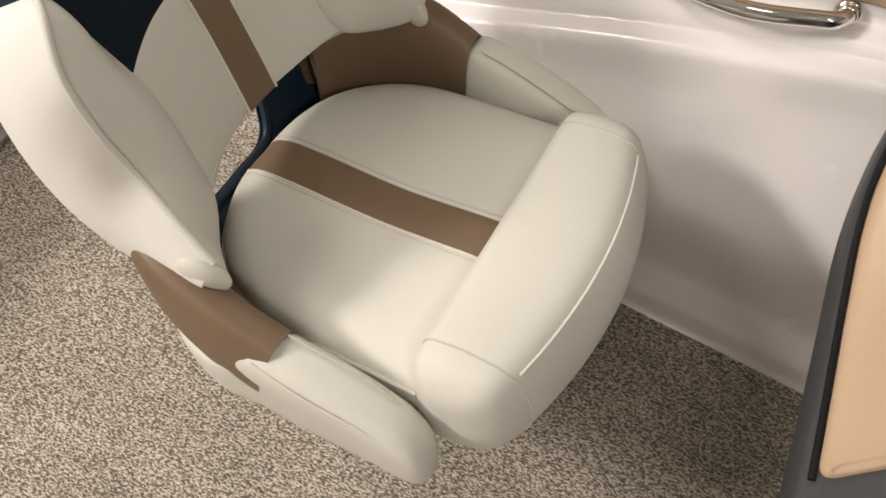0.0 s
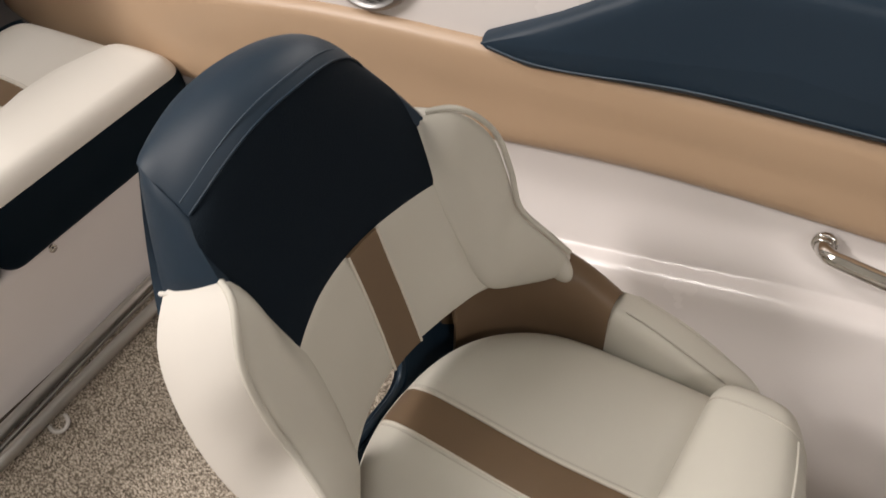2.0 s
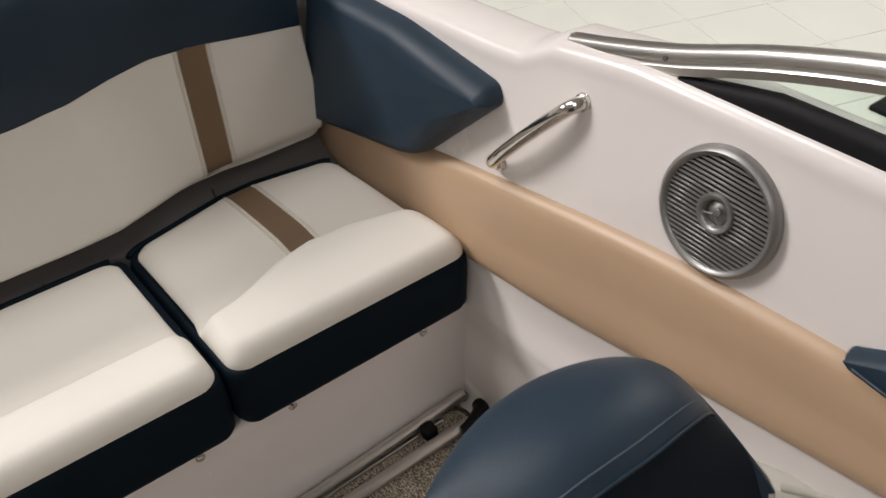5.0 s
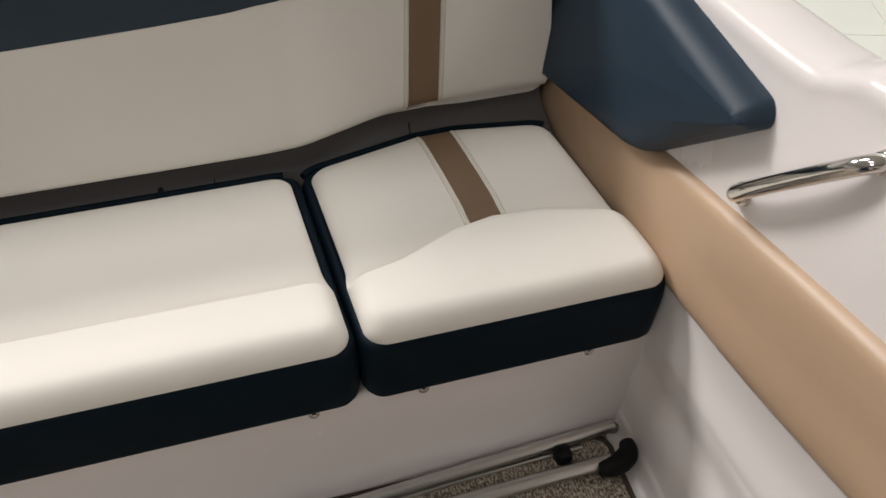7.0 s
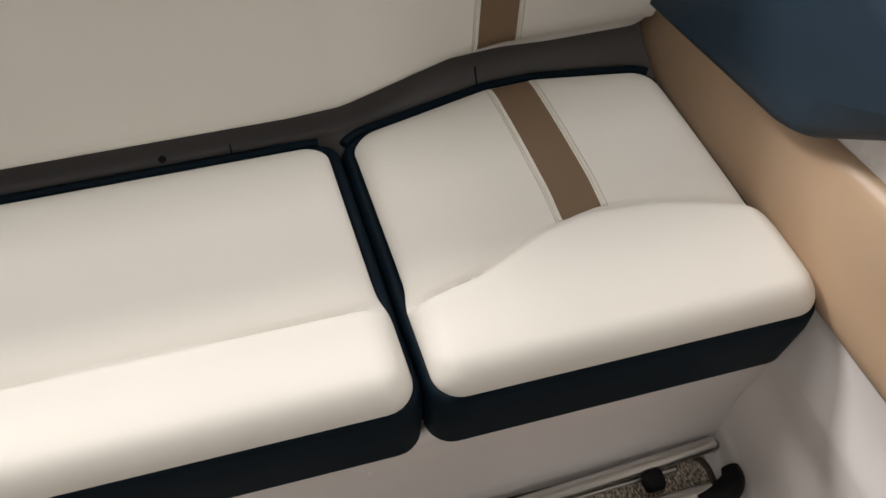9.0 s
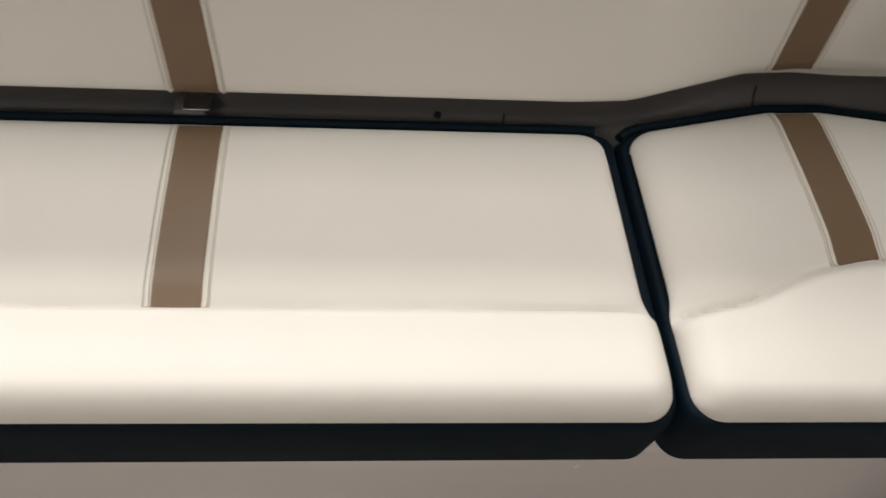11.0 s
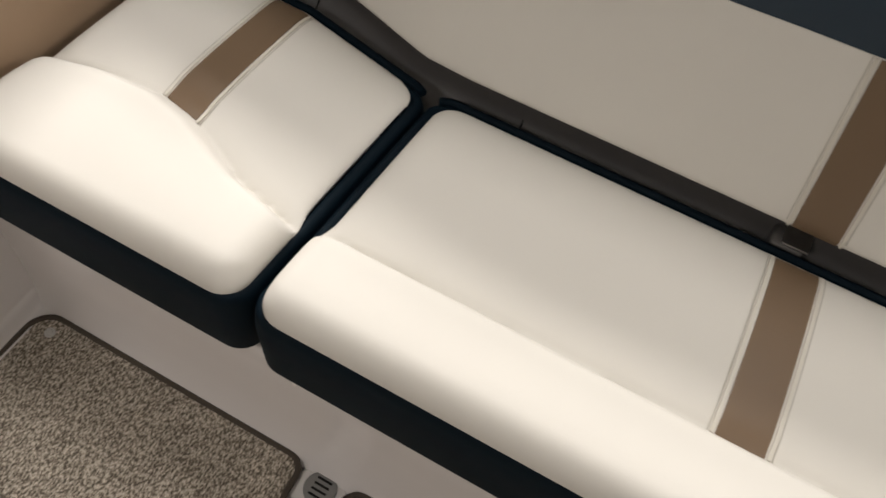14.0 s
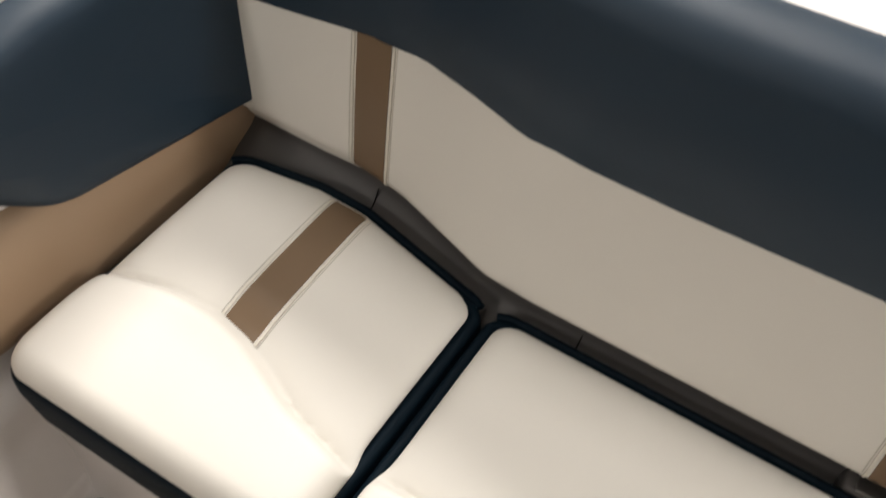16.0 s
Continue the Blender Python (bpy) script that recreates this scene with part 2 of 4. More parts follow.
# ---- showroom round the boat ----
GROUND = -1.05
tagged(part("ground", box_bm(-9, 8, -9, 9, GROUND - 0.2, GROUND - 0.004), TILE, smooth=False), "pale showroom floor under the boat", "floor", kind="structure")
tagged(part("wall_north", box_bm(-9, 8, 9, 9.2, GROUND, 4.5), PLASTER, smooth=False), "plain painted showroom wall", "wall", kind="structure")
tagged(part("wall_south", box_bm(-9, 8, -9.2, -9, GROUND, 4.5), PLASTER, smooth=False), "plain painted showroom wall", "wall", kind="structure")
tagged(part("wall_east", box_bm(8, 8.2, -9.2, 9.2, GROUND, 4.5), PLASTER, smooth=False), "plain painted showroom wall", "wall", kind="structure")
tagged(part("wall_west", box_bm(-9.2, -9, -9.2, 9.2, GROUND, 4.5), PLASTER, smooth=False), "plain painted showroom wall", "wall", kind="structure")
tagged(part("ceiling", box_bm(-9.2, 8.2, -9.2, 9.2, 4.5, 4.7), PLASTER, smooth=False), "plain white showroom ceiling", "ceiling", kind="structure")

# ---- hull liner ----
MID = -0.08  # the bench's centre line
MIRROR = -0.066  # the starboard side mirrors the port side about this line
KX = [-2.0, -1.75, -1.2, -0.9, -0.6, -0.3, 0.0, 0.3, 1.2]


def gunwale_z(x):
    return lerp_table(x, [-2.0, -1.4, -1.17, -1.11, -1.05, -0.9, -0.5, 0.3, 1.2], [0.69, 0.727, 0.744, 0.752, 0.788, 0.812, 0.828, 0.838, 0.86])


def band_top(x):
    return smooth_table(x, [-2.0, -1.56, -1.26, -0.8, -0.51, -0.2, 0.05, 1.2], [0.36, 0.445, 0.513, 0.600, 0.627, 0.652, 0.670, 0.71])


def band_low(x):
    return smooth_table(x, [-2.0, -1.5, -1.18, -0.95, -0.63, -0.25, 0.01, 1.2], [0.26, 0.29, 0.335, 0.365, 0.434, 0.503, 0.522, 0.58])


def wall_y(z):
    """The inner face of the side above the padded band."""
    return 1.0 + 0.17 * (z - 0.6)


def side_profile(x):
    """Points (y, z) from the floor's edge up the port side, over the gunwale and down outside."""
    f = smooth_table(x, KX, [0.925, 0.925, 0.925, 0.92, 0.90, 0.84, 0.795, 0.775, 0.70])
    m = smooth_table(x, KX, [0.94, 0.94, 0.94, 0.938, 0.925, 0.885, 0.85, 0.835, 0.78])
    zl = smooth_table(x, KX, [0.20, 0.20, 0.21, 0.23, 0.27, 0.325, 0.418, 0.480, 0.55])
    q = smooth_table(x, KX, [0.0, 0.0, 0.0, 0.0, 0.4, 1.0, 1.0, 1.0, 1.0])
    yl = 0.955 - 0.017 * q
    lo, hi, g = band_low(x), band_top(x), gunwale_z(x)
    yb = 0.97 + 0.17 * (lo - 0.35)
    return [
        (f - 0.03, -0.004), (f - 0.006 - 0.006 * q, 0.004), (f + 0.001 - 0.007 * q, 0.018), (f + 0.004 - 0.004 * q, 0.030 + 0.006 * q), (f + 0.008 + 0.008 * q, 0.036 + 0.014 * q), (f + 0.010 + 0.024 * q, 0.044 + 0.024 * q), (m - 0.012 * q, 0.5 * zl), (yl - 0.022 * q, zl - 0.05), (yl - 0.012 * q, zl - 0.010), (yl - 0.010 * q, zl - 0.003),
        (yl - 0.004 * q, zl + 0.001), (yl + 0.018 * q, zl + 0.008), (yl + 0.023 * q, zl + 0.011), (yl + 0.025 * q, zl + 0.018), (yb - 0.004, 0.5 * (lo + zl + 0.02)), (yb, lo), (wall_y(hi) + 0.002, hi), (wall_y(0.5 * (hi + g)), 0.5 * (hi + g)), (wall_y(g - 0.03), g - 0.03),
        (wall_y(g) - 0.002, g - 0.008), (wall_y(g) + 0.006, g), (wall_y(g) + 0.02, g + 0.005), (wall_y(g) + 0.06, g + 0.006), (wall_y(g) + 0.085, g), (wall_y(g) + 0.095, g - 0.02), (wall_y(g) + 0.09, g - 0.15), (1.02, -0.4), (0.85, -0.95),
    ]


def side_wall(name, mirror, label):
    xs = np.unique(np.r_[np.linspace(-2.0, 1.2, 65), np.linspace(-1.2, -0.95, 21)])
    rows = []
    for x in xs:
        p = np.array([(x, y, z) for y, z in side_profile(x)])
        if mirror:
            p[:, 1] = 2 * MIRROR - p[:, 1]
            p[:6, 1] += 0.012
        rows.append(spline(p, 230))
    g = np.array(rows)
    ob = shell(name, g, 0.006, GEL, out=(0, 1, 0) if mirror else (0, -1, 0))
    return tagged(ob, label, "hull side", kind="structure")


side_wall("wall_port", False, "glossy white moulded gelcoat cockpit side")
side_wall("wall_starboard", True, "glossy white moulded gelcoat cockpit side")

# cockpit sole: the moulded floor, and the snap-in carpet on it
tagged(part("floor", box_bm(-1.9, 1.2, -1.16, 1.0, -0.06, -0.010), GEL, smooth=False), "white moulded cockpit floor under the carpet", "floor", kind="structure")
tagged(part("bow_bulkhead", box_bm(1.2, 1.24, -1.3, 1.15, -0.06, 0.85), GEL, smooth=False), "plain white bulkhead", "wall", kind="structure")
tagged(part("transom", box_bm(-2.05, -1.78, -1.3, 1.15, -0.06, 0.74, 0.02), GEL), "white gelcoat transom deck behind the bench", "deck", kind="structure")


def carpet_outline():
    """The carpet's edge: along the bench with a notch round the drain, up both sides."""
    pts = []

    def corner(cx, cy, r, a0, a1, n=8):
        for k in range(n + 1):
            a = radians(a0 + (a1 - a0) * k / n)
            pts.append((cx + r * math.cos(a), cy + r * math.sin(a)))

    corner(-1.095, -0.99, 0.04, 270, 180)
    corner(-1.107, -0.573, 0.028, 180, 90)
    corner(-1.085, -0.507, 0.038, 270, 450, 8)
    corner(-1.107, -0.441, 0.028, 270, 180)
    corner(-1.095, 0.86, 0.03, 180, 90)
    for x in (-0.9, -0.75, -0.6, -0.45, -0.3, -0.15, 0.0, 0.1, 0.2, 0.3, 0.36, 0.42, 0.6, 1.15):
        pts.append((x, lerp_table(x, [-1.1, -0.9, -0.6, -0.3, 0.0, 0.1, 0.3, 0.37, 0.43, 1.2], [0.89, 0.885, 0.875, 0.82, 0.79, 0.778, 0.782, 0.770, 0.782, 0.70])))
    pts.append((1.15, -1.03))
    return pts


def carpet():
    pts = carpet_outline()
    bm = bmesh.new()
    top = [bm.verts.new((x, y, 0.004)) for x, y in pts]
    low = [bm.verts.new((x, y, -0.009)) for x, y in pts]
    f = bm.faces.new(top)
    for a, b, c, d in zip(top, top[1:] + top[:1], low[1:] + low[:1], low):
        bm.faces.new((a, b, c, d))
    bmesh.ops.triangulate(bm, faces=[f])
    ob = tagged(part("carpet", bm, CARPET, smooth=False), "flecked brown-grey snap-in carpet on the cockpit floor", "carpet")
    edge = material("carpet_binding", (0.07, 0.055, 0.042), 0.9, fine=0.5, fine_size=600, mottle=0.2)
    loop = [(x, y, 0.004) for x, y in pts]
    tube("binding", loop + loop[:1], 0.005, edge, ob, "dark brown bound edge", sides=6, smooth=False)
    return ob


carpet()

# ---- bench base: riser under the cushions ----
def bench_base():
    """Front riser with a rounded foot, and the seat deck behind it."""
    prof = [(-1.128, -0.006), (-1.134, 0.002), (-1.142, 0.02), (-1.152, 0.06), (-1.160, 0.12), (-1.166, 0.19), (-1.172, 0.226), (-1.19, 0.233), (-1.55, 0.233), (-1.80, 0.233)]
    g = surface([[(x, y, z) for x, z in prof] for y in (-1.13, -0.6, -0.08, 0.5, 0.97)], 30, 70)
    ob = shell("bench_base", g, 0.008, GEL, out=(1, 0, 0.5))
    return tagged(ob, "white gelcoat riser under the rear bench", "bench base", kind="structure")


bench_base()


# ---- rear bench ----
def back_line(y):
    """x of the cushions' rear edge across the boat."""
    d = abs(y - MID)
    return float(np.interp(d, [0, 0.50, 0.55, 0.74, 0.82, 1.0, 1.1], [-1.549, -1.549, -1.552, -1.595, -1.598, -1.572, -1.56]))


class Cushion:
    """A seat cushion in plan: front and rear edges, two ends, and a raised roll along the front."""

    def __init__(self, y0_front, y0_back, y1_front, y1_back, crease):
        self.ends = (y0_front, y0_back, y1_front, y1_back)
        self.crease = crease
        self.front = -1.146
        self.inner = [1.0, 1.0]  # how far the top panel stands back at either end

    def plan(self, s, t, inset=0.0):
        a, b, c, d = self.ends
        y0, y1 = a + (b - a) * t, c + (d - c) * t
        # the roll's ends swell out over the boxing
        swell = 1 - 0.5 / (1 + math.exp((t - 0.30) / 0.022))
        i0, i1 = inset * self.inner[0] * swell, inset * self.inner[1] * swell
        y = y0 + i0 + (y1 - y0 - i0 - i1) * s
        xf, xb = self.front - 0.5 * inset, back_line(y) + inset
        w = (y1 - y0 - i0 - i1)
        r = 0.035
        for d_end in (s * w, (1 - s) * w):
            if d_end < r:
                k = r - math.sqrt(max(0, r * r - (r - d_end) ** 2))
                xf -= k
                xb += k * 0.8
        x = xf + (xb - xf) * t
        return x, y, w, xf, xb

    def height(self, x, y, s, w, t, xf, xb):
        cr = self.crease(y)
        d = (self.front - x)
        D = self.front - cr
        u = d / D
        roll = 0.030 * (1 - u * u) if u < 1 else 0
        z = 0.377
        k = 1 / (1 + math.exp((u - 0.93) / 0.026)) if abs(u - 0.93) < 1 else (1.0 if u < 0.93 else 0.0)
        bolster = 0.405 - 0.006 * (1 - min(1, 2.2 * u)) ** 2 + 0.004 * math.sin(min(1, u) * math.pi)
        back = z + 0.006 * math.sin(math.pi * min(1, max(0, t - 0.3) / 0.7)) - 0.004 * math.exp(-((u - 1.06) / 0.09) ** 2)
        # the fold behind the roll is tight at its ends and eases off towards the middle
        end = min(s * w, (1 - s) * w)
        fold = 0.0035 + 0.0045 * math.exp(-(end / 0.13) ** 2) + 0.0012 * math.sin(37 * y) * math.sin(11 * y + 1)
        z = bolster * k + back * (1 - k) - fold * math.exp(-((u - 1.0) / 0.035) ** 2)
        rim = 0.3655 + 0.003 * k
        f = 1.0
        for dist, r in ((min(s * w, (1 - s) * w), 0.034), (xf - x, 0.032), (x - xb, 0.036)):
            q = min(1, max(0, 1 - dist / r))
            f *= math.sqrt(1 - q * q)
        z = rim + (z - rim) * f
        return z

    def point(self, s, t, lift=0.0):
        x, y, w, xf, xb = self.plan(s, t, 0.008)
        return (x, y, self.height(x, y, s, w, t, xf, xb) + lift)

    def s_of(self, y, t):
        a, b, c, d = self.ends
        y0, y1 = a + (b - a) * t, c + (d - c) * t
        swell = 1 - 0.5 / (1 + math.exp((t - 0.30) / 0.022))
        i0, i1 = 0.008 * self.inner[0] * swell, 0.008 * self.inner[1] * swell
        return (y - y0 - i0) / (y1 - y0 - i0 - i1)


def edge_steps(n):
    t = np.linspace(0, 1, n + 1)
    return 0.5 - 0.5 * np.cos(np.pi * t) * (0.55 + 0.45 * np.abs(np.cos(np.pi * t)))


def bench_cushion(label, c, stripe_y0, stripe_y1):
    y = (c.ends[0] + c.ends[2]) / 2
    root = thing("seat_cushion", -1.35, y, 0.2335, label, "cushion", "cushions of the rear bench")
    S, T = edge_steps(72), edge_steps(116)
    g = np.array([[c.point(s, t) for s in S] for t in T])
    shell("seat_top", g, 0.006, WHITE_V, root, "ivory vinyl seat panel with a raised front roll")
    # boxing: a navy band round the cushion, a little proud of the top panel's edge
    loop = [c.plan(s, 0) for s in S] + [c.plan(1, t) for t in T[1:]] + [c.plan(s, 1) for s in S[::-1][1:]] + [c.plan(0, t) for t in T[::-1][1:-1]]
    levels = [(0.2325, 0.014), (0.238, 0.006), (0.250, 0.0), (0.33, -0.003), (0.350, -0.001), (0.361, 0.002), (0.3650, 0.006), (0.3645, 0.012), (0.360, 0.017), (0.35, 0.021)]
    cx, cy = -1.35, y
    verts, n = [], len(loop)
    P = np.array([(p[0], p[1]) for p in loop])
    tg = np.roll(P, -1, 0) - np.roll(P, 1, 0)
    nr = np.stack([tg[:, 1], -tg[:, 0]], 1)
    nr /= np.linalg.norm(nr, axis=1, keepdims=True) + 1e-9
    if (nr * (P - [cx, cy])).sum() < 0:
        nr = -nr
    for z, inset in levels:
        q = P - nr * inset
        roll = np.clip((P[:, 0] + 1.27) / 0.05, 0, 1) * 0.003 * (z > 0.34)
        verts += [(a, b, z + r) for (a, b), r in zip(q, roll)]
    faces = [(k * n + i, k * n + (i + 1) % n, (k + 1) * n + (i + 1) % n, (k + 1) * n + i) for k in range(len(levels) - 1) for i in range(n)]
    faces.append(tuple(range(n)))
    mesh_object("boxing", verts, faces, NAVY_DARK, root, "navy vinyl side band")
    tube("rear_piping", [(P[i][0] + 0.0015 * nr[i][0], P[i][1] + 0.0015 * nr[i][1], 0.3645) for i in range(len(S) + len(T) + 4, 2 * len(S) + len(T) - 6, 2)], 0.0062, NAVY_DARK, root, "navy piping along the rear edge", n=110, sides=8)
    # stripe from the roll's crease to the rear, with a pale welt on each side
    def strip(ya, yb, lift, t_off=0.0):
        rows = []
        for f in np.linspace(0, 1, 7):
            row = []
            for u in np.linspace(0, 1, 30):
                yy = ya + (yb - ya) * f
                x0, x1 = c.crease(yy) - 0.004, back_line(yy) + 0.014
                t = (c.front - 0.008 - (x0 + (x1 - x0) * u)) / (c.front - back_line(yy) - 0.016)
                # a slanted stripe runs a little outwards to the front
                row.append(c.point(min(max(c.s_of(yy + c.slant * (1 - u), t), 0), 1), t, lift))
            rows.append(row)
        return np.array(rows)

    shell("stripe", strip(stripe_y0, stripe_y1, 0.0012), 0.006, BROWN, root, "brown vinyl stripe")
    for yy in (stripe_y0 - 0.0065, stripe_y1 + 0.0025):
        g2 = strip(yy, yy + 0.004, 0.0026)
        shell("welt", g2, 0.004, THREAD, root, "pale stitched welt")
    for yy in (stripe_y0 - 0.0095, stripe_y1 + 0.0080):
        shell("stitching", strip(yy, yy + 0.0014, 0.0007), 0.003, SEAM, root, "grey-beige stitched seam")
    return root


def crease_mid(y):
    return -1.278


def crease_port(y):
    return float(np.interp(y, [0.47, 0.56, 0.66, 0.72, 0.80, 0.86, 0.94], [-1.268, -1.29, -1.337, -1.350, -1.345, -1.328, -1.300]))


def crease_star(y):
    return crease_port(2 * MID - y)


mid_c = Cushion(-0.612, -0.592, 0.467, 0.445, crease_mid)
mid_c.slant = 0.004
mid_c.inner = [2.1, 2.0]
port_c = Cushion(0.471, 0.448, 0.952, 0.912, crease_port)
port_c.slant = 0.020
port_c.inner = [1.9, 1.0]
star_c = Cushion(-1.062, -1.046, -0.617, -0.597, crease_star)
star_c.slant = -0.007
star_c.inner = [1.0, 2.1]
bench_cushion("long ivory and navy vinyl bench cushion with a brown stripe", mid_c, -0.112, -0.058)
bench_cushion("ivory and navy vinyl corner seat cushion beside the port side", port_c, 0.670, 0.724)
bench_cushion("ivory and navy vinyl corner seat cushion beside the starboard side", star_c, -0.866, -0.812)


# gap strip between the seat and the backrest
def gap_strip():
    ys = np.linspace(-1.09, 0.93, 61)
    rows = []
    for y in ys:
        b = back_line(y)
        rows.append([(b + 0.02, y, 0.318), (b - 0.01, y, 0.326), (b - 0.035, y, 0.338), (min(b - 0.045, rest_x(y, 0.40) - 0.016), y, 0.362), (min(b - 0.05, rest_x(y, 0.43) - 0.018), y, 0.43)])
    g = np.array([spline(r, 12) for r in rows])
    ob = shell("bench_trim", g, 0.01, TRIM, out=(1, 0, 1))
    tagged(ob, "dark grey plastic strip in the gap behind the bench cushions", "trim", kind="structure")
    for y in (0.305, -0.475, 0.665, -0.835):
        b = back_line(y)
        tube("seam", [(b + 0.004, y, 0.3235), (b - 0.01, y, 0.3275), (b - 0.035, y, 0.3395), (b - 0.048, y, 0.36)], 0.0012, BLACK, ob, sides=6, n=12)
    part("screw_hole", disc_bm(0.005, 0.003, 14, 0.0, pose(back_line(0.215) - 0.039, 0.215, 0.345, 0, 50, 0)), BLACK, ob)
    for y in (-0.105,):
        b = back_line(y)
        part("bracket", box_bm(b - 0.042, b - 0.008, y - 0.020, y + 0.022, 0.328, 0.372, 0.005), TRIM, ob, "grey plastic hinge block")



def latch():
    root = thing("seat_latch", -1.575, -0.085, 0.336, "small bare metal latch in the gap behind the bench", "latch")
    part("plate", box_bm(-1.594, -1.560, -0.112, -0.078, 0.3715, 0.3745, 0.001), ALU, root)
    part("tongue", box_bm(-1.5565, -1.5535, -0.104, -0.098, 0.335, 0.366, 0.001), GRILLE, root)
    part("tongue", box_bm(-1.5565, -1.5535, -0.092, -0.087, 0.335, 0.366, 0.001), GRILLE, root)


latch()


# ---- backrest of the bench ----
def rest_x(y, z):
    """Face of the backrest: a padded wall that bends back towards its ends."""
    d = abs(y - MID)
    b = float(np.interp(d, [0, 0.47, 0.54, 0.70, 0.78, 1.1], [-1.558, -1.558, -1.563, -1.616, -1.628, -1.632]))
    k = (z - 0.412) / (0.617 - 0.412)
    h = max(0, z - 0.412)
    lean = float(np.interp(d, [0, 0.5, 0.75, 1.1], [1.0, 0.95, 0.6, 0.6]))
    x = b - lean * (0.42 * h - 0.45 * h * h) + 0.004 * math.sin(math.pi * min(1, max(0, k)))
    if z < 0.42:
        x -= 0.012 * (1 - math.sqrt(max(0, 1 - ((0.42 - z) / 0.018) ** 2)))
    return x


def rest_split(y):
    """Height at which the navy cap meets the ivory panel."""
    d = abs(y - MID)
    high = [0.617, 0.619, 0.628, 0.634, 0.643, 0.652, 0.656, 0.652, 0.636, 0.612]
    low = [0.617, 0.616, 0.611, 0.612, 0.615, 0.620, 0.621, 0.614, 0.597, 0.573]
    return float(np.interp(d, [0, 0.13, 0.35, 0.45, 0.54, 0.62, 0.70, 0.78, 0.90, 1.1], high if y > MID else low))


def backrest():
    root = thing("bench_backrest", -1.62, MID, 0.40, "navy and ivory vinyl bench backrest with three brown stripes", "backrest")
    ys = np.r_[np.linspace(-1.085, -1.045, 12), np.linspace(-1.03, 0.868, 111), np.linspace(0.882, 0.930, 12)]
    g = []
    for y in ys:
        top = rest_split(y)
        e = max(0, 1 - min(y + 1.085, 0.930 - y) / 0.035)
        low = float(np.interp(abs(y - MID), [0.62, 0.85], [0.404, 0.388])) + 0.035 * (1 - math.sqrt(1 - e * e))
        zs = low + (top - low) * np.r_[0, 0.02, 0.05, np.linspace(0.1, 1, 16)]
        g.append([(rest_x(y, z), y, z) for z in zs])
    g = np.array(g)
    shell("panel", g, 0.012, WHITE_V, root, "ivory vinyl lower panel", out=(1, 0, 0))
    # navy cap: up from the split, rolled over the top and down behind
    g = []
    for y in ys:
        s = rest_split(y)
        x0 = rest_x(y, s)
        pts = [(x0 + 0.001, s + 0.001), (x0 + 0.004, s + 0.03), (x0 + 0.002, s + 0.09), (x0 - 0.012, s + 0.150), (x0 - 0.022, s + 0.182), (x0 - 0.045, s + 0.203), (x0 - 0.09, s + 0.210), (x0 - 0.125, s + 0.195), (x0 - 0.135, s + 0.12), (x0 - 0.135, 0.42)]
        g.append(spline([(x, y, z) for x, z in pts], 44))
    shell("cap", np.array(g), 0.02, NAVY, root, "navy vinyl upper roll", out=(1, 0, 1))

    def strip(ya, yb, lift):
        rows = []
        for f in np.linspace(0, 1, 5):
            y = ya + (yb - ya) * f
            zs = np.linspace(0.405 if abs(y - MID) < 0.4 else 0.400, rest_split(y) - 0.001, 20)
            rows.append([(rest_x(y + tilt * (z - 0.414), z) + lift, y + tilt * (z - 0.414), z) for z in zs])
        return np.array(rows)

    for ya, yb, tilt in ((-0.115, -0.060, -0.075), (0.660, 0.716, 0.07), (-0.866, -0.812, -0.07)):
        shell("stripe", strip(ya, yb, 0.0015), 0.006, BROWN, root, "brown vinyl stripe", out=(1, 0, 0))
        for y in (ya - 0.0065, yb + 0.0025):
            shell("welt", strip(y, y + 0.0035, 0.0028), 0.004, THREAD, root, "pale stitched welt", out=(1, 0, 0))
        for y in (ya - 0.0095, yb + 0.0075):
            shell("stitching", strip(y, y + 0.0013, 0.0007), 0.003, SEAM, root, "grey-beige stitched seam", out=(1, 0, 0))
    return root


backrest()
gap_strip()


# ---- padded band and pads on the sides ----
def side_band(mirror):
    xs = np.linspace(-1.70, 1.1, 90)
    rows = []
    for x in xs:
        lo, hi = band_low(x), band_top(x)
        yl, yh = 0.97 + 0.17 * (lo - 0.35), wall_y(hi)
        pts = [(yl + 0.006, lo), (yl - 0.010, lo + 0.003), (yl - 0.018, lo + 0.015), (0.5 * (yl + yh) - 0.022, 0.5 * (lo + hi)), (yh - 0.026, hi - 0.035), (yh - 0.020, hi - 0.012), (yh - 0.006, hi - 0.001), (yh + 0.006, hi + 0.001)]
        rows.append(spline([(x, 2 * MIRROR - y if mirror else y, z) for y, z in pts], 26))
    side = "starboard" if mirror else "port"
    ob = shell("side_band", np.array(rows), 0.01, TAN, out=(0, 1, 0) if mirror else (0, -1, 0))
    return tagged(ob, "padded tan vinyl band along the cockpit's " + side + " side", "side padding")


side_band(False)
side_band(True)


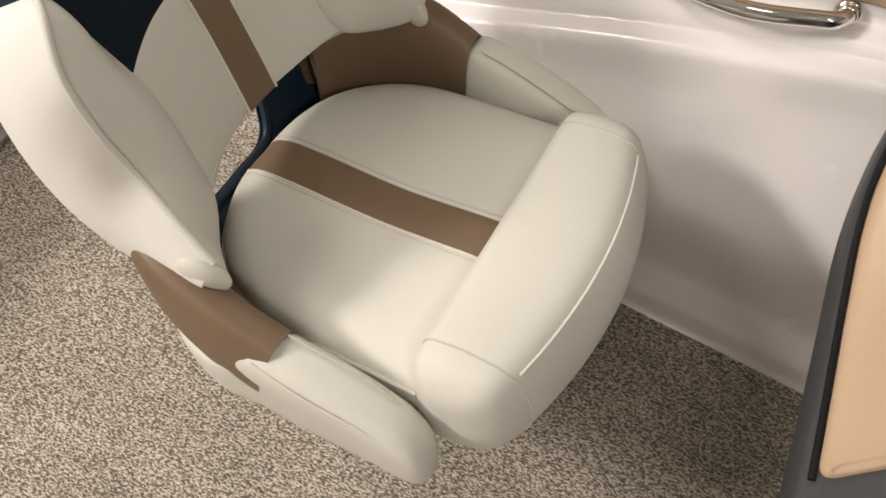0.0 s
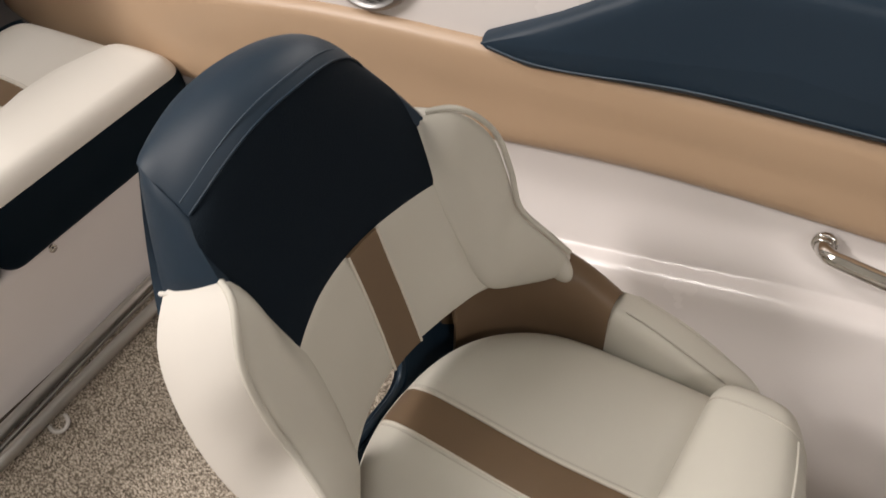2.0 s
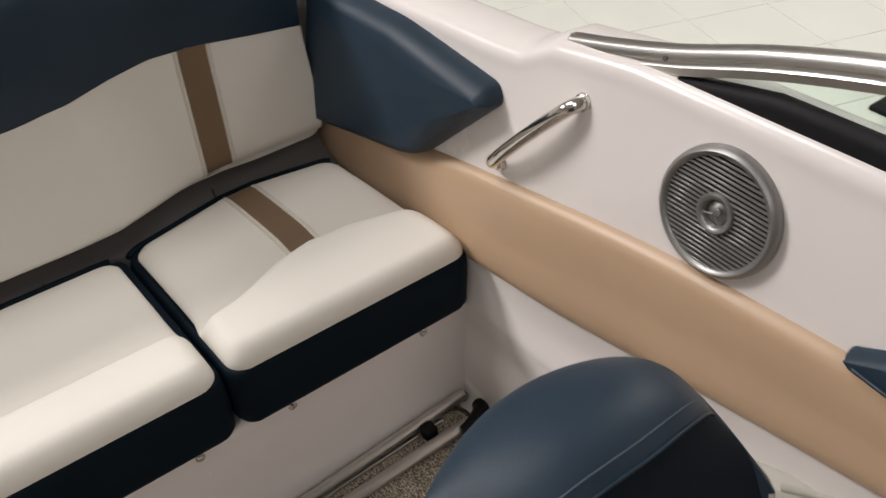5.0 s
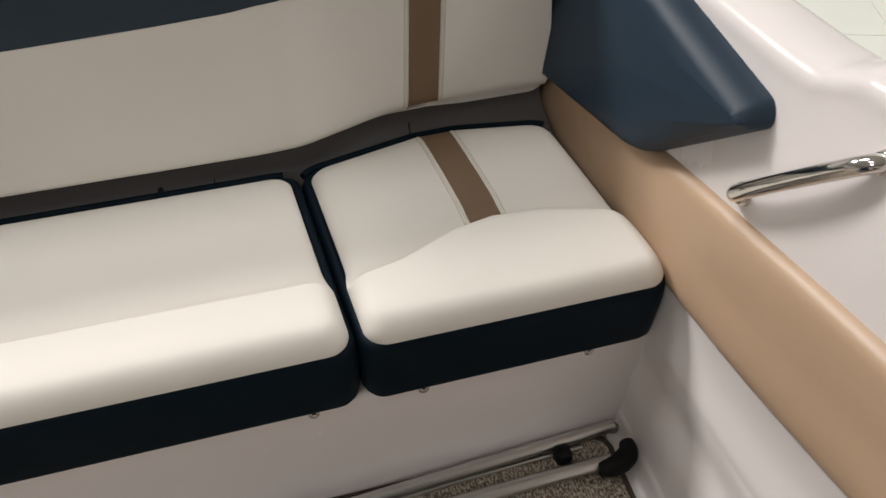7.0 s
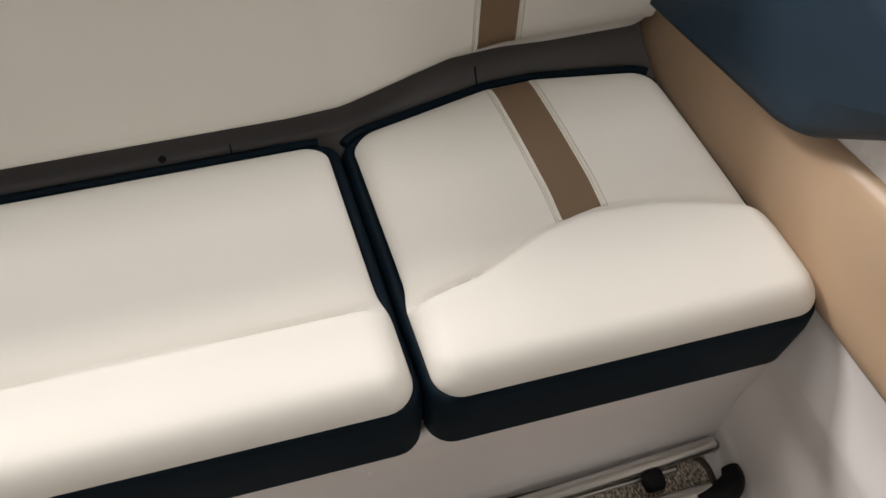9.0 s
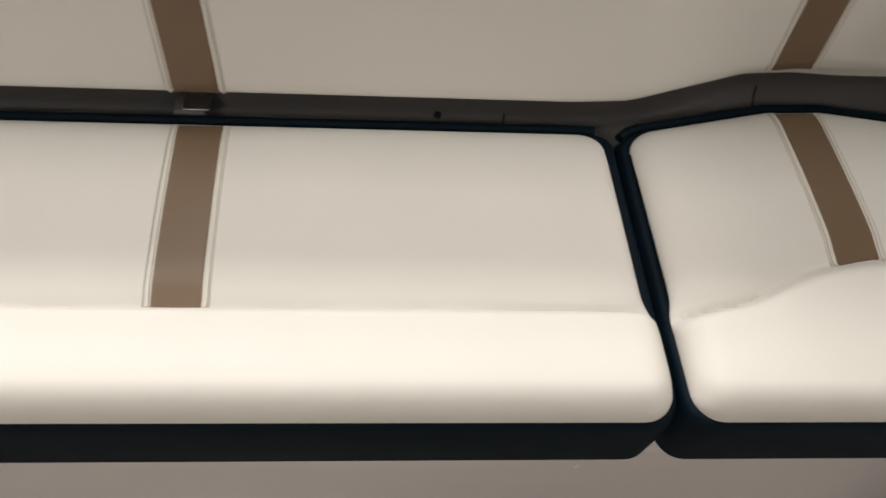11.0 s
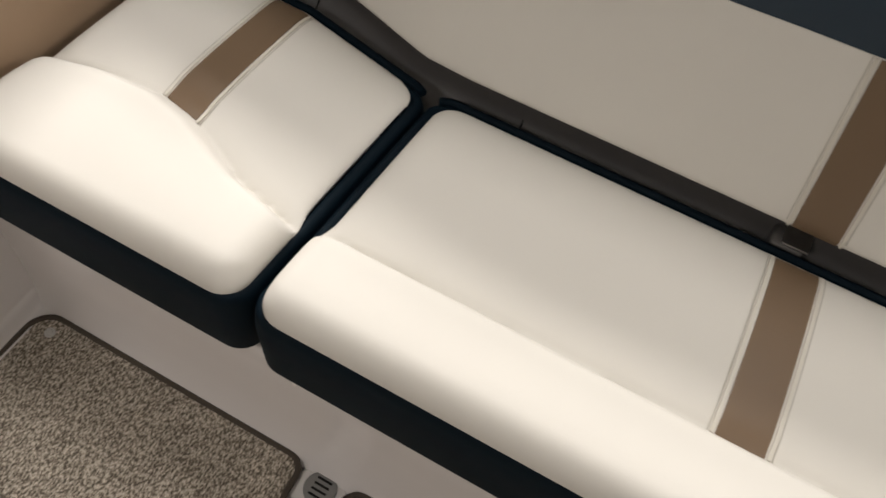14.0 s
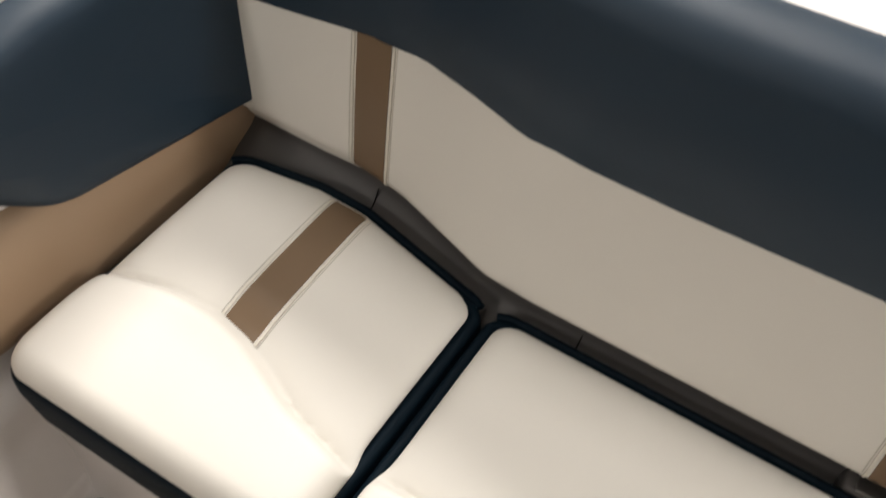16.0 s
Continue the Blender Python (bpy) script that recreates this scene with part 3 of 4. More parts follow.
def fan_panel(name, outline, depth, mat, label, category, mirror=False, stitch=None, bevel=0.02):
    """A padded panel on the side wall with the given outline (x, z), cushion-edged."""
    P = np.array([(x, 0, z) for x, z in outline])
    c = P.mean(0)
    rings = [(0.0, -0.004), (0.0, 0.3 * depth), (0.15 * bevel, 0.62 * depth), (0.45 * bevel, 0.86 * depth), (bevel, 0.97 * depth), (2.2 * bevel, depth)]
    n = len(P)
    tg = np.roll(P, -1, 0) - np.roll(P, 1, 0)
    nr = np.stack([-tg[:, 2], 0 * tg[:, 0], tg[:, 0]], 1)
    nr /= np.linalg.norm(nr, axis=1, keepdims=True) + 1e-9
    if (nr * (c - P)).sum() < 0:
        nr = -nr
    D = P[None] - P[:, None]
    dn = (D * nr[:, None]).sum(2)
    rad = np.where(dn > 1e-5, (D ** 2).sum(2) / np.maximum(2 * dn, 1e-9), 1e9).min(1)
    verts = []
    for ins, h in rings:
        for q in P + nr * np.minimum(ins, 0.8 * rad)[:, None]:
            y = wall_y(q[2]) - h
            verts.append((q[0], 2 * MIRROR - y if mirror else y, q[2]))
    y = wall_y(c[2]) - depth - 0.002
    verts.append((c[0], 2 * MIRROR - y if mirror else y, c[2]))
    faces = [(k * n + i, k * n + (i + 1) % n, (k + 1) * n + (i + 1) % n, (k + 1) * n + i) for k in range(len(rings) - 1) for i in range(n)]
    k = len(rings) - 1
    faces += [(k * n + i, k * n + (i + 1) % n, len(verts) - 1) for i in range(n)]
    root = thing(name, c[0], 2 * MIRROR - wall_y(c[2]) if mirror else wall_y(c[2]), c[2], label, category)
    mesh_object("pad", verts, faces, mat, root)
    if stitch:
        line = spline([(x, wall_y(z) - 0.985 * depth - 0.0004, z + 0.009) for x, z in stitch], 60)
        tube("stitching", [tuple(v) for v in line], 0.0011, NAVY_THREAD, root, "slate stitched seam", sides=6, smooth=False)
    return root


def rounded(points, r=0.02, n=6):
    """Round the corners of an outline."""
    out = []
    p = [Vector((a, b)) for a, b in points]
    for i, q in enumerate(p):
        a, b = p[i - 1], p[(i + 1) % len(p)]
        ra = min(r, (a - q).length * 0.45, (b - q).length * 0.45)
        s, e = q + (a - q).normalized() * ra, q + (b - q).normalized() * ra
        for k in range(n + 1):
            t = k / n
            v = s * (1 - t) ** 2 + q * 2 * t * (1 - t) + e * t * t
            out.append((v.x, v.y))
    return out


rear_pad = rounded([(-1.70, 0.398), (-1.335, 0.484), (-1.300, 0.500), (-1.128, 0.668), (-1.145, 0.694), (-1.40, 0.712), (-1.70, 0.700)], 0.025)
fan_panel("corner_pad", rear_pad, 0.055, NAVY, "navy vinyl corner pad on the cockpit side above the bench", "side padding", False, bevel=0.024)
fan_panel("corner_pad", rear_pad, 0.055, NAVY, "navy vinyl corner pad on the cockpit side above the bench", "side padding", True, bevel=0.024)
fore_pad = rounded([(-0.512, 0.637), (-0.503, 0.620), (-0.43, 0.614), (-0.2, 0.650), (0.05, 0.670), (0.60, 0.70), (0.60, 0.825), (0.05, 0.822), (-0.10, 0.818), (-0.2, 0.808), (-0.277, 0.778), (-0.403, 0.697)], 0.012)
fan_panel("fore_side_pad", fore_pad, 0.030, NAVY, "navy vinyl pad on the cockpit side beside the seat", "side padding", False, [(-0.492, 0.625), (-0.43, 0.621), (-0.2, 0.6555), (0.05, 0.6755), (0.5, 0.70)], 0.013)


# ---- swivel seat ----
def swivel_seat():
    """Bucket seat with a flip-up front roll. u forward, v to port, z up; v mirrors."""
    root = thing("swivel_seat", -0.2, 0.555, 0.005, "ivory, navy and brown vinyl boat bucket seat turned forward", "seat", turn=-2.0, local=True)

    def pad(name, rows, mat, label="", nu=20, nv=28, puff=0.006, thick=0.02, out=(0, 0, 1), edge=6):
        rows = [[(u, v, z - 0.005) for u, v, z in r] for r in rows]
        return shell(name, surface(rows, nu, nv), thick, mat, root, label, puff, out, edge)

    def line(name, pts, r, mat, label="", n=40):
        return tube(name, [(u, v, z - 0.005) for u, v, z in pts], r, mat, root, label, n=n, sides=8)

    # pedestal
    part("pedestal", disc_bm(0.055, 0.26, 24, 0.0, pose(0.0, 0, 0.0)), ALU, root, "aluminium pedestal")
    part("foot", disc_bm(0.14, 0.018, 32, 0.006), ALU, root, "aluminium floor plate")

    # seat cushion: a rounded D with a stripe down the middle
    def half_width(u):
        k = min(1, max(0, (u + 0.185) / 0.215))
        return 0.212 * (1 - (1 - k) ** 2.8) ** 0.5

    def dip(u):
        """The seat slopes down to the rear."""
        return -0.11 * (0.15 - min(0.15, u))

    def seat_z(u, v):
        w = max(half_width(u), 1e-4)
        e = min(1, abs(v) / w)
        k = min(1, max(0, (u + 0.185) / 0.06))
        return 0.402 + 0.045 * math.sqrt(max(0, 1 - e**4.5)) * math.sqrt(1 - (1 - k) ** 2.2) - 0.012 * math.exp(-((u - 0.03) / 0.10) ** 2 - (v / 0.10) ** 2) + dip(u)

    us = [-0.185, -0.1835, -0.180, -0.174, -0.165, -0.15, -0.13, -0.10, -0.06, -0.02, 0.03, 0.08, 0.12, 0.17]

    def seat_grid(f0, f1, n):
        rows = []
        for u in np.interp(np.linspace(0, 1, 44), np.linspace(0, 1, len(us)), us):
            row = []
            for k in range(n + 1):
                a, b = f0(u), f1(u)
                t = k / n
                v = a + (b - a) * t
                row.append((u, v, seat_z(u, v) - 0.005))
            rows.append(row)
        return np.array(rows)

    S = 0.029

    def edge_of(side):
        """The stripe's edge; it runs a little off the seat's middle."""
        return lambda u: max(-half_width(u), min(half_width(u), side * S - 0.018))

    shell("seat_panel", seat_grid(edge_of(1), half_width, 26), 0.03, IVORY, root, "ivory vinyl seat panel", 0.0, (0, 0, 1))
    shell("seat_panel", seat_grid(lambda u: -half_width(u), edge_of(-1), 26), 0.03, IVORY, root, "ivory vinyl seat panel", 0.0, (0, 0, 1))
    strip = seat_grid(edge_of(-1), edge_of(1), 8)
    shell("seat_stripe", strip - [0, 0, 0.0015], 0.02, BROWN, root, "brown vinyl stripe", 0.0, (0, 0, 1))
    for s in (-1, 1):
        uu = np.linspace(-0.170, 0.165, 30)
        line("welt", [(u, edge_of(s)(u) + s * 0.0015, seat_z(u, edge_of(s)(u)) + 0.0005) for u in uu], 0.0019, THREAD, "pale stitched welt")
        line("stitching", [(u, edge_of(s)(u) + s * 0.007, seat_z(u, edge_of(s)(u)) + 0.0002) for u in uu], 0.0009, SEAM)
    # welt round the cushion and its side wall
    rim = [(u, half_width(u), 0.403 + dip(u)) for u in us[::-1]] + [(u, -half_width(u), 0.403 + dip(u)) for u in us[1:]]
    line("rim_piping", rim, 0.0035, IVORY, n=120)
    lo = [(u * 0.97 + 0.0, v * 0.96, 0.33 + dip(u)) for u, v, z in rim]
    pad("seat_side", [rim, [(u * 1.012, v * 1.012, 0.365 + dip(u)) for u, v, z in rim], lo], IVORY, "ivory cushion side", 8, 120, 0.0, 0.01, (-1, 0, 0))
    # navy underside tray and rear hinge
    tray = [(u * 1.10 - 0.010, v * 0.98, 0.350 + dip(u)) for u, v, z in rim]
    g = [tray, [(u * 1.02, v * 1.02, 0.315) for u, v, z in tray], [(u * 0.9, v * 0.9, 0.285) for u, v, z in tray], [(0.02, v * 0.1, 0.262) for u, v, z in tray]]
    pad("tray", g, NAVY, "navy vinyl seat tray", 16, 110, 0.0, 0.012, (0, 0, -1))
    vv = (-0.15, -0.05, 0.03, 0.09, 0.165)
    up = (0.0, 0.0, 0.0, 0.06, 0.06)
    reach = (0.5, 0.5, 0.62, 1.0, 1.0)
    g = [[(-0.150, v, 0.340) for v in vv]] + [[(-0.150 - du * r, kv * v, z + kh * h) for v, h, r in zip(vv, up, reach)] for du, kv, z, kh in ((0.045, 1.0, 0.343, 0.0), (0.076, 0.95, 0.355, 0.5), (0.088, 0.93, 0.372, 1.6), (0.100, 0.92, 0.35, 1.0))]
    pad("tray_lip", g, NAVY, "navy vinyl lip behind the cushion", 20, 28, 0.002, 0.012, (-0.3, 0, 1))

    # flip-up front roll
    sec = [(0.164, 0.300), (0.158, 0.345), (0.157, 0.43), (0.159, 0.458), (0.167, 0.475), (0.192, 0.485), (0.225, 0.489), (0.258, 0.486), (0.273, 0.476), (0.288, 0.452), (0.300, 0.41), (0.297, 0.36), (0.278, 0.318), (0.240, 0.296), (0.195, 0.291), (0.164, 0.300)]
    S2 = spline([(u, 0, z) for u, z in sec], 70)
    cu, cz = 0.222, 0.405

    def roll_ring(v):
        """Section at v: shrinks and drops towards the ends, which sweep a little back."""
        a = abs(v) / 0.222
        k = max(0, 1 - max(0, (a - 0.78) / 0.22) ** 3.0) ** 0.5 if a > 0.78 else 1.0
        k = max(k, 0.02)
        out = []
        for p in S2:
            out.append((cu + (p[0] - cu) * (0.35 + 0.65 * k) + (0.022 * (1 - (v / 0.15) ** 2) - 0.004) * max(0, p[0] - 0.15) / 0.15 * (1 if a < 0.9 else 0.9), v, cz + (p[2] - cz) * (0.35 + 0.65 * k) - 0.010 * a * a - 0.005))
        return out

    vs = 0.222 * np.sin(np.linspace(-1, 1, 61) * math.pi / 2)
    rings = np.array([roll_ring(v) for v in vs])
    n = rings.shape[1]
    verts = rings.reshape(-1, 3)
    faces = grid_faces(len(vs) - 1, n - 1) + [tuple(range(n - 1)), tuple((len(vs) - 1) * n + k for k in range(n - 1))]
    mesh_object("front_roll", verts, faces, IVORY, root, "ivory vinyl flip-up front roll")
    i_f = int(np.argmin([abs(p[0] - 0.273) + abs(p[2] - 0.476) for p in S2]))
    i_b = int(np.argmin([abs(p[0] - 0.159) + abs(p[2] - 0.458) for p in S2]))
    sel = [i for i, v in enumerate(vs) if abs(v) < 0.168]
    tube("roll_piping", [rings[i][i_f] for i in sel], 0.0021, IVORY, root, "raised seam", n=80, sides=8)
    for s in (sel[0] - 1, sel[-1] + 1):
        tube("roll_seam", [rings[s][k] + np.array([0, 0.0005 * np.sign(vs[s]), 0]) for k in range(i_b, i_f + 1, 3)], 0.0014, SEAM, root, "stitched end seam", n=40, sides=6)
        tube("roll_seam", [rings[s][k] for k in range(i_f, min(len(S2) - 1, i_f + 22), 3)], 0.0014, IVORY, root, n=30, sides=6)

    # side rails of the base, brown wraps and wings, both sides
    for s in (1, -1):
        def M(rows):
            return [[(u, s * v, z) for u, v, z in r] for r in rows]

        # rail: section loft from joint to nose
        rail = []
        for u, vc, zc, w, h in ((-0.19, 0.178, 0.318, 0.018, 0.028), (-0.15, 0.226, 0.320, 0.020, 0.033), (-0.10, 0.254, 0.330, 0.022, 0.042), (-0.045, 0.264, 0.346, 0.025, 0.056), (0.00, 0.257, 0.376, 0.031, 0.082), (0.05, 0.256, 0.376, 0.033, 0.080), (0.10, 0.254, 0.370, 0.033, 0.074), (0.145, 0.253, 0.362, 0.032, 0.066), (0.182, 0.254, 0.354, 0.030, 0.056), (0.206, 0.257, 0.346, 0.023, 0.043), (0.216, 0.259, 0.340, 0.008, 0.018)):
            row = []
            for k in range(17):
                a = 2 * math.pi * k / 16
                ca, sa = math.cos(a), math.sin(a)
                row.append((u, s * (vc + w * math.copysign(abs(ca) ** 0.5, ca)), zc + h * math.copysign(abs(sa) ** 0.55, sa) - 0.005))
            rail.append(row)
        g = surface(rail, 40, 48)
        mesh_object("side_rail", g.reshape(-1, 3), grid_faces(40, 48) + [tuple(range(48)), tuple(40 * 49 + k for k in range(48))], IVORY, root, "ivory vinyl side rail of the base")
        line("rail_seam", [(u, s * v, z) for u, v, z in [(0.018, 0.2375, 0.4635), (0.045, 0.237, 0.459), (0.07, 0.236, 0.453), (0.12, 0.233, 0.440), (0.165, 0.236, 0.418)]], 0.0012, SEAM, "stitched seam")
        line("rail_seam", [(u, s * v, z) for u, v, z in [(0.018, 0.281, 0.453), (0.045, 0.283, 0.447), (0.08, 0.284, 0.438), (0.14, 0.280, 0.420), (0.19, 0.274, 0.395)]], 0.0014, IVORY)
        # brown wrap: upright wall from the rail round to the back
        low = [(0.005, 0.284, 0.36), (-0.06, 0.274, 0.345), (-0.13, 0.250, 0.340), (-0.185, 0.205, 0.340), (-0.215, 0.145, 0.340)]
        mid = [(0.008, 0.288, 0.415), (-0.06, 0.284, 0.425), (-0.14, 0.260, 0.435), (-0.20, 0.210, 0.44), (-0.232, 0.145, 0.45)]
        top = [(0.012, 0.264, 0.465), (-0.06, 0.264, 0.495), (-0.14, 0.244, 0.520), (-0.195, 0.196, 0.530), (-0.225, 0.140, 0.535)]
        tin = [(0.012, 0.238, 0.463), (-0.055, 0.238, 0.490), (-0.125, 0.220, 0.515), (-0.17, 0.175, 0.525), (-0.195, 0.130, 0.530)]
        inn = [(0.008, 0.224, 0.36), (-0.055, 0.222, 0.34), (-0.12, 0.200, 0.33), (-0.16, 0.158, 0.33), (-0.180, 0.125, 0.33)]
        ahead = -0.012 if s > 0 else 0.022
        pad("wrap", [[(u + ahead * k * max(0, 1 + u / 0.2), v, z) for u, v, z in r] for r, k in zip(M([low, mid, top, tin, inn]), (0.2, 0.7, 1.0, 1.0, 0.5))], BROWN, "brown vinyl wrap round the seat's side", 30, 34, 0.0, 0.006, (0, s, 0))
        line("wrap_seam", [(u, s * v, z) for u, v, z in [(-0.190, 0.133, 0.53), (-0.186, 0.130, 0.46), (-0.178, 0.128, 0.385)]], 0.002, BROWN)
        # wing
        P = [(-0.232, 0.153, 0.738), (-0.201, 0.168, 0.747), (-0.172, 0.198, 0.710), (-0.151, 0.206, 0.650), (-0.134, 0.204, 0.597), (-0.094, 0.213, 0.562), (-0.074, 0.231, 0.527) if s > 0 else (-0.050, 0.223, 0.523)]
        Q = [(-0.236, 0.150, 0.730), (-0.212, 0.135, 0.680), (-0.180, 0.132, 0.630), (-0.155, 0.135, 0.575), (-0.135, 0.140, 0.512), (-0.105, 0.185, 0.484), (-0.060, 0.216, 0.488)]
        if s < 0:
            Q[4:] = [(-0.128, 0.142, 0.486), (-0.092, 0.190, 0.462), (-0.054, 0.219, 0.482)]
        if s > 0:
            Q[5:] = [(-0.115, 0.185, 0.486), (-0.080, 0.222, 0.488)]
        O = [(-0.303, 0.172, 0.698), (-0.292, 0.210, 0.650), (-0.266, 0.232, 0.595), (-0.222, 0.246, 0.530), (-0.165, 0.250, 0.492), (-0.112, 0.248, 0.476), (-0.062 - 0.009 * (s + 1), 0.245, 0.476)]
        midi = [tuple(0.5 * np.array(a) + 0.5 * np.array(b) + np.array([0.006, -0.003, 0.002])) for a, b in zip(P, Q)]
        mido = [tuple(0.5 * np.array(a) + 0.5 * np.array(b) + np.array([0.002, 0.012, 0.004])) for a, b in zip(P, O)]
        Qi = [(u - 0.006, v - 0.009, z) for u, v, z in Q[:4]] + [(Q[4][0] - 0.010, Q[4][1] - 0.002, Q[4][2])] + [(u - 0.012, v + 0.012, z + 0.003) for u, v, z in Q[5:]]
        pad("wing_face", M([Qi, Q, midi, P]), IVORY, "ivory vinyl wing face", 20, 36, 0.003, 0.012, (1, -s, 0))
        pad("wing_side", M([P, mido, O]), WHITE_V, "ivory vinyl wing side", 20, 36, 0.003, 0.012, (0, s, 0))
        line("wing_piping", [(u, s * v, z) for u, v, z in [tuple(np.array(p) + np.array([0.003, 0.004, 0.004])) for p in P]], 0.0038, IVORY, "raised piping")
        bm = bmesh.new()
        bmesh.ops.create_uvsphere(bm, u_segments=24, v_segments=16, radius=1.0, matrix=pose(-0.088 if s > 0 else -0.064, s * 0.233, 0.497, 0, 38, -s * 14) @ Matrix.Diagonal((0.032, 0.0135, 0.024, 1)))
        part("wing_tip", bm, IVORY, root, "rounded ivory wing tip")
        # underside of the wing, closing it towards the wrap
        U = [tuple(0.55 * np.array(a) + 0.45 * np.array(b) + np.array([0.0, 0.0, 0.014])) for a, b in zip(O[3:], Q[3:])]
        pad("wing_under", M([O[3:], U, Q[3:]]), IVORY, "", 12, 20, 0.0, 0.001, (0, 0, -1))
        # navy shoulder between the wing's top and the crest
        A = [(-0.304, 0.1755, 0.692), (-0.269, 0.171, 0.716), (-0.231, 0.1555, 0.732)]
        B = [(-0.328, 0.150, 0.745), (-0.298, 0.152, 0.757), (-0.262, 0.145, 0.762)]
        C = [(-0.348, 0.124, 0.800), (-0.325, 0.131, 0.800), (-0.294, 0.134, 0.788)]
        if s < 0:
            C[2] = (-0.280, 0.134, 0.779)
        line("wing_welt", [(u, s * v, z) for u, v, z in [(-0.306, 0.177, 0.692), (-0.269, 0.1735, 0.715), (-0.231, 0.157, 0.733)]], 0.0028, WHITE_V, "pale welt")
        pad("shoulder", M([A, B, C]), NAVY, "navy vinyl shoulder", 12, 12, 0.003, 0.012, (0, s, 0.3))

    # backrest, middle
    def arc(u0, bow, v1, z0, dz, n=5):
        return [(u0 + bow * (t * t), v1 * t, z0 + dz * t * t) for t in np.linspace(-1, 1, n)]

    def brow(u0, bow, v1, z0, dz, n=9, drop=0.0):
        """Across the headrest: flat on top with shoulders, fuller to port; drop leads its starboard end forward."""
        out = []
        for t in np.linspace(-1, 1, n):
            k = drop * t * t if t < 0 else 0.0
            out.append((u0 + bow * t * t + 0.014 * k, v1 * t, z0 + 0.3 * dz * t * t + 0.7 * dz * abs(t) ** (2.4 if t < 0 else 3.0) + 0.011 * t * (1 - t ** 4) - 0.004 * (1 - t * t) - 0.009 * k))
        return out

    split = [(-0.184, -0.132, 0.638), (-0.205, -0.072, 0.655), (-0.2135, 0.0, 0.665), (-0.210, 0.070, 0.667), (-0.202, 0.1335, 0.664)]
    rows = [[(-0.128, -0.142, 0.486), (-0.158, -0.072, 0.486), (-0.170, 0.0, 0.484), (-0.161, 0.070, 0.491), (-0.135, 0.140, 0.512)], arc(-0.187, 0.030, 0.136, 0.560, 0.0), arc(-0.200, 0.024, 0.133, 0.610, 0.0), split]
    gp = surface([[(u, v, z - 0.005) for u, v, z in r] for r in rows], 30, 60)
    shell("back_panel", gp, 0.012, IVORY, root, "ivory vinyl back panel", 0.003, (1, 0, 0))
    nrm = grid_normals(gp)
    sg = 1 if nrm[..., 0].sum() > 0 else -1
    a, b = 26, 37
    shell("back_stripe", gp[:, a:b + 1] + sg * nrm[:, a:b + 1] * 0.0042, 0.006, BROWN, root, "brown vinyl stripe", 0.0, (1, 0, 0))
    for k in (a, b):
        tube("welt", list(gp[::3, k] + sg * nrm[::3, k] * 0.0040), 0.0019, THREAD, root, "pale stitched welt", n=40, sides=8)
    head = [[tuple(q) for q in spline(split, 8)], arc(-0.229, 0.000, 0.1455, 0.715, 0.0, 9), arc(-0.248, -0.014, 0.146, 0.775, -0.013, 9), brow(-0.268, -0.026, 0.134, 0.845, -0.057, 9, 1)]
    pad("headrest_front", head, NAVY_MESH, "dark navy cloth headrest panel", 24, 34, 0.003, 0.012, (1, 0, 0))
    crest = [brow(-0.268, -0.026, 0.134, 0.846, -0.058, 9, 1), brow(-0.305, -0.010, 0.133, 0.856, -0.060, 9, 0.5), brow(-0.350, 0.012, 0.128, 0.845, -0.040), brow(-0.385, 0.037, 0.125, 0.822, -0.018), brow(-0.400, 0.052, 0.124, 0.796, 0.006)]
    pad("headrest_top", crest, NAVY, "navy vinyl headrest top", 18, 34, 0.003, 0.012, (0, 0, 1))
    line("headrest_seam", brow(-0.267, -0.026, 0.133, 0.8478, -0.057, 17, 1), 0.0014, NAVY, "stitched seam")
    line("headrest_stitching", brow(-0.279, -0.025, 0.131, 0.8548, -0.058, 17, 0.9), 0.0006, NAVY_THREAD, "slate stitching")
    back = [brow(-0.400, 0.052, 0.124, 0.796, 0.006), arc(-0.405, 0.072, 0.162, 0.73, -0.025, 9), arc(-0.383, 0.085, 0.196, 0.66, -0.01, 9), arc(-0.335, 0.095, 0.224, 0.57, -0.01, 9), arc(-0.262, 0.10, 0.238, 0.50, 0.0, 9)]
    pad("back_shell", back, NAVY, "navy vinyl back shell", 30, 40, 0.0, 0.01, (-1, 0, 0))
    low = [arc(-0.262, 0.10, 0.238, 0.50, 0.0), arc(-0.215, 0.09, 0.190, 0.482, 0.010), rows[0]]
    pad("back_underside", low, IVORY, "", 8, 40, 0.0, 0.008, (0, 0, -1))
    # the seat sits a little low to port on its worn swivel
    lean = Matrix.Identity(4)
    lean[2][1] = -0.088
    for ob in root.children:
        if ob.name.split(".")[0] not in ("pedestal", "foot"):
            ob.data.transform(lean)
    return root


swivel_seat()


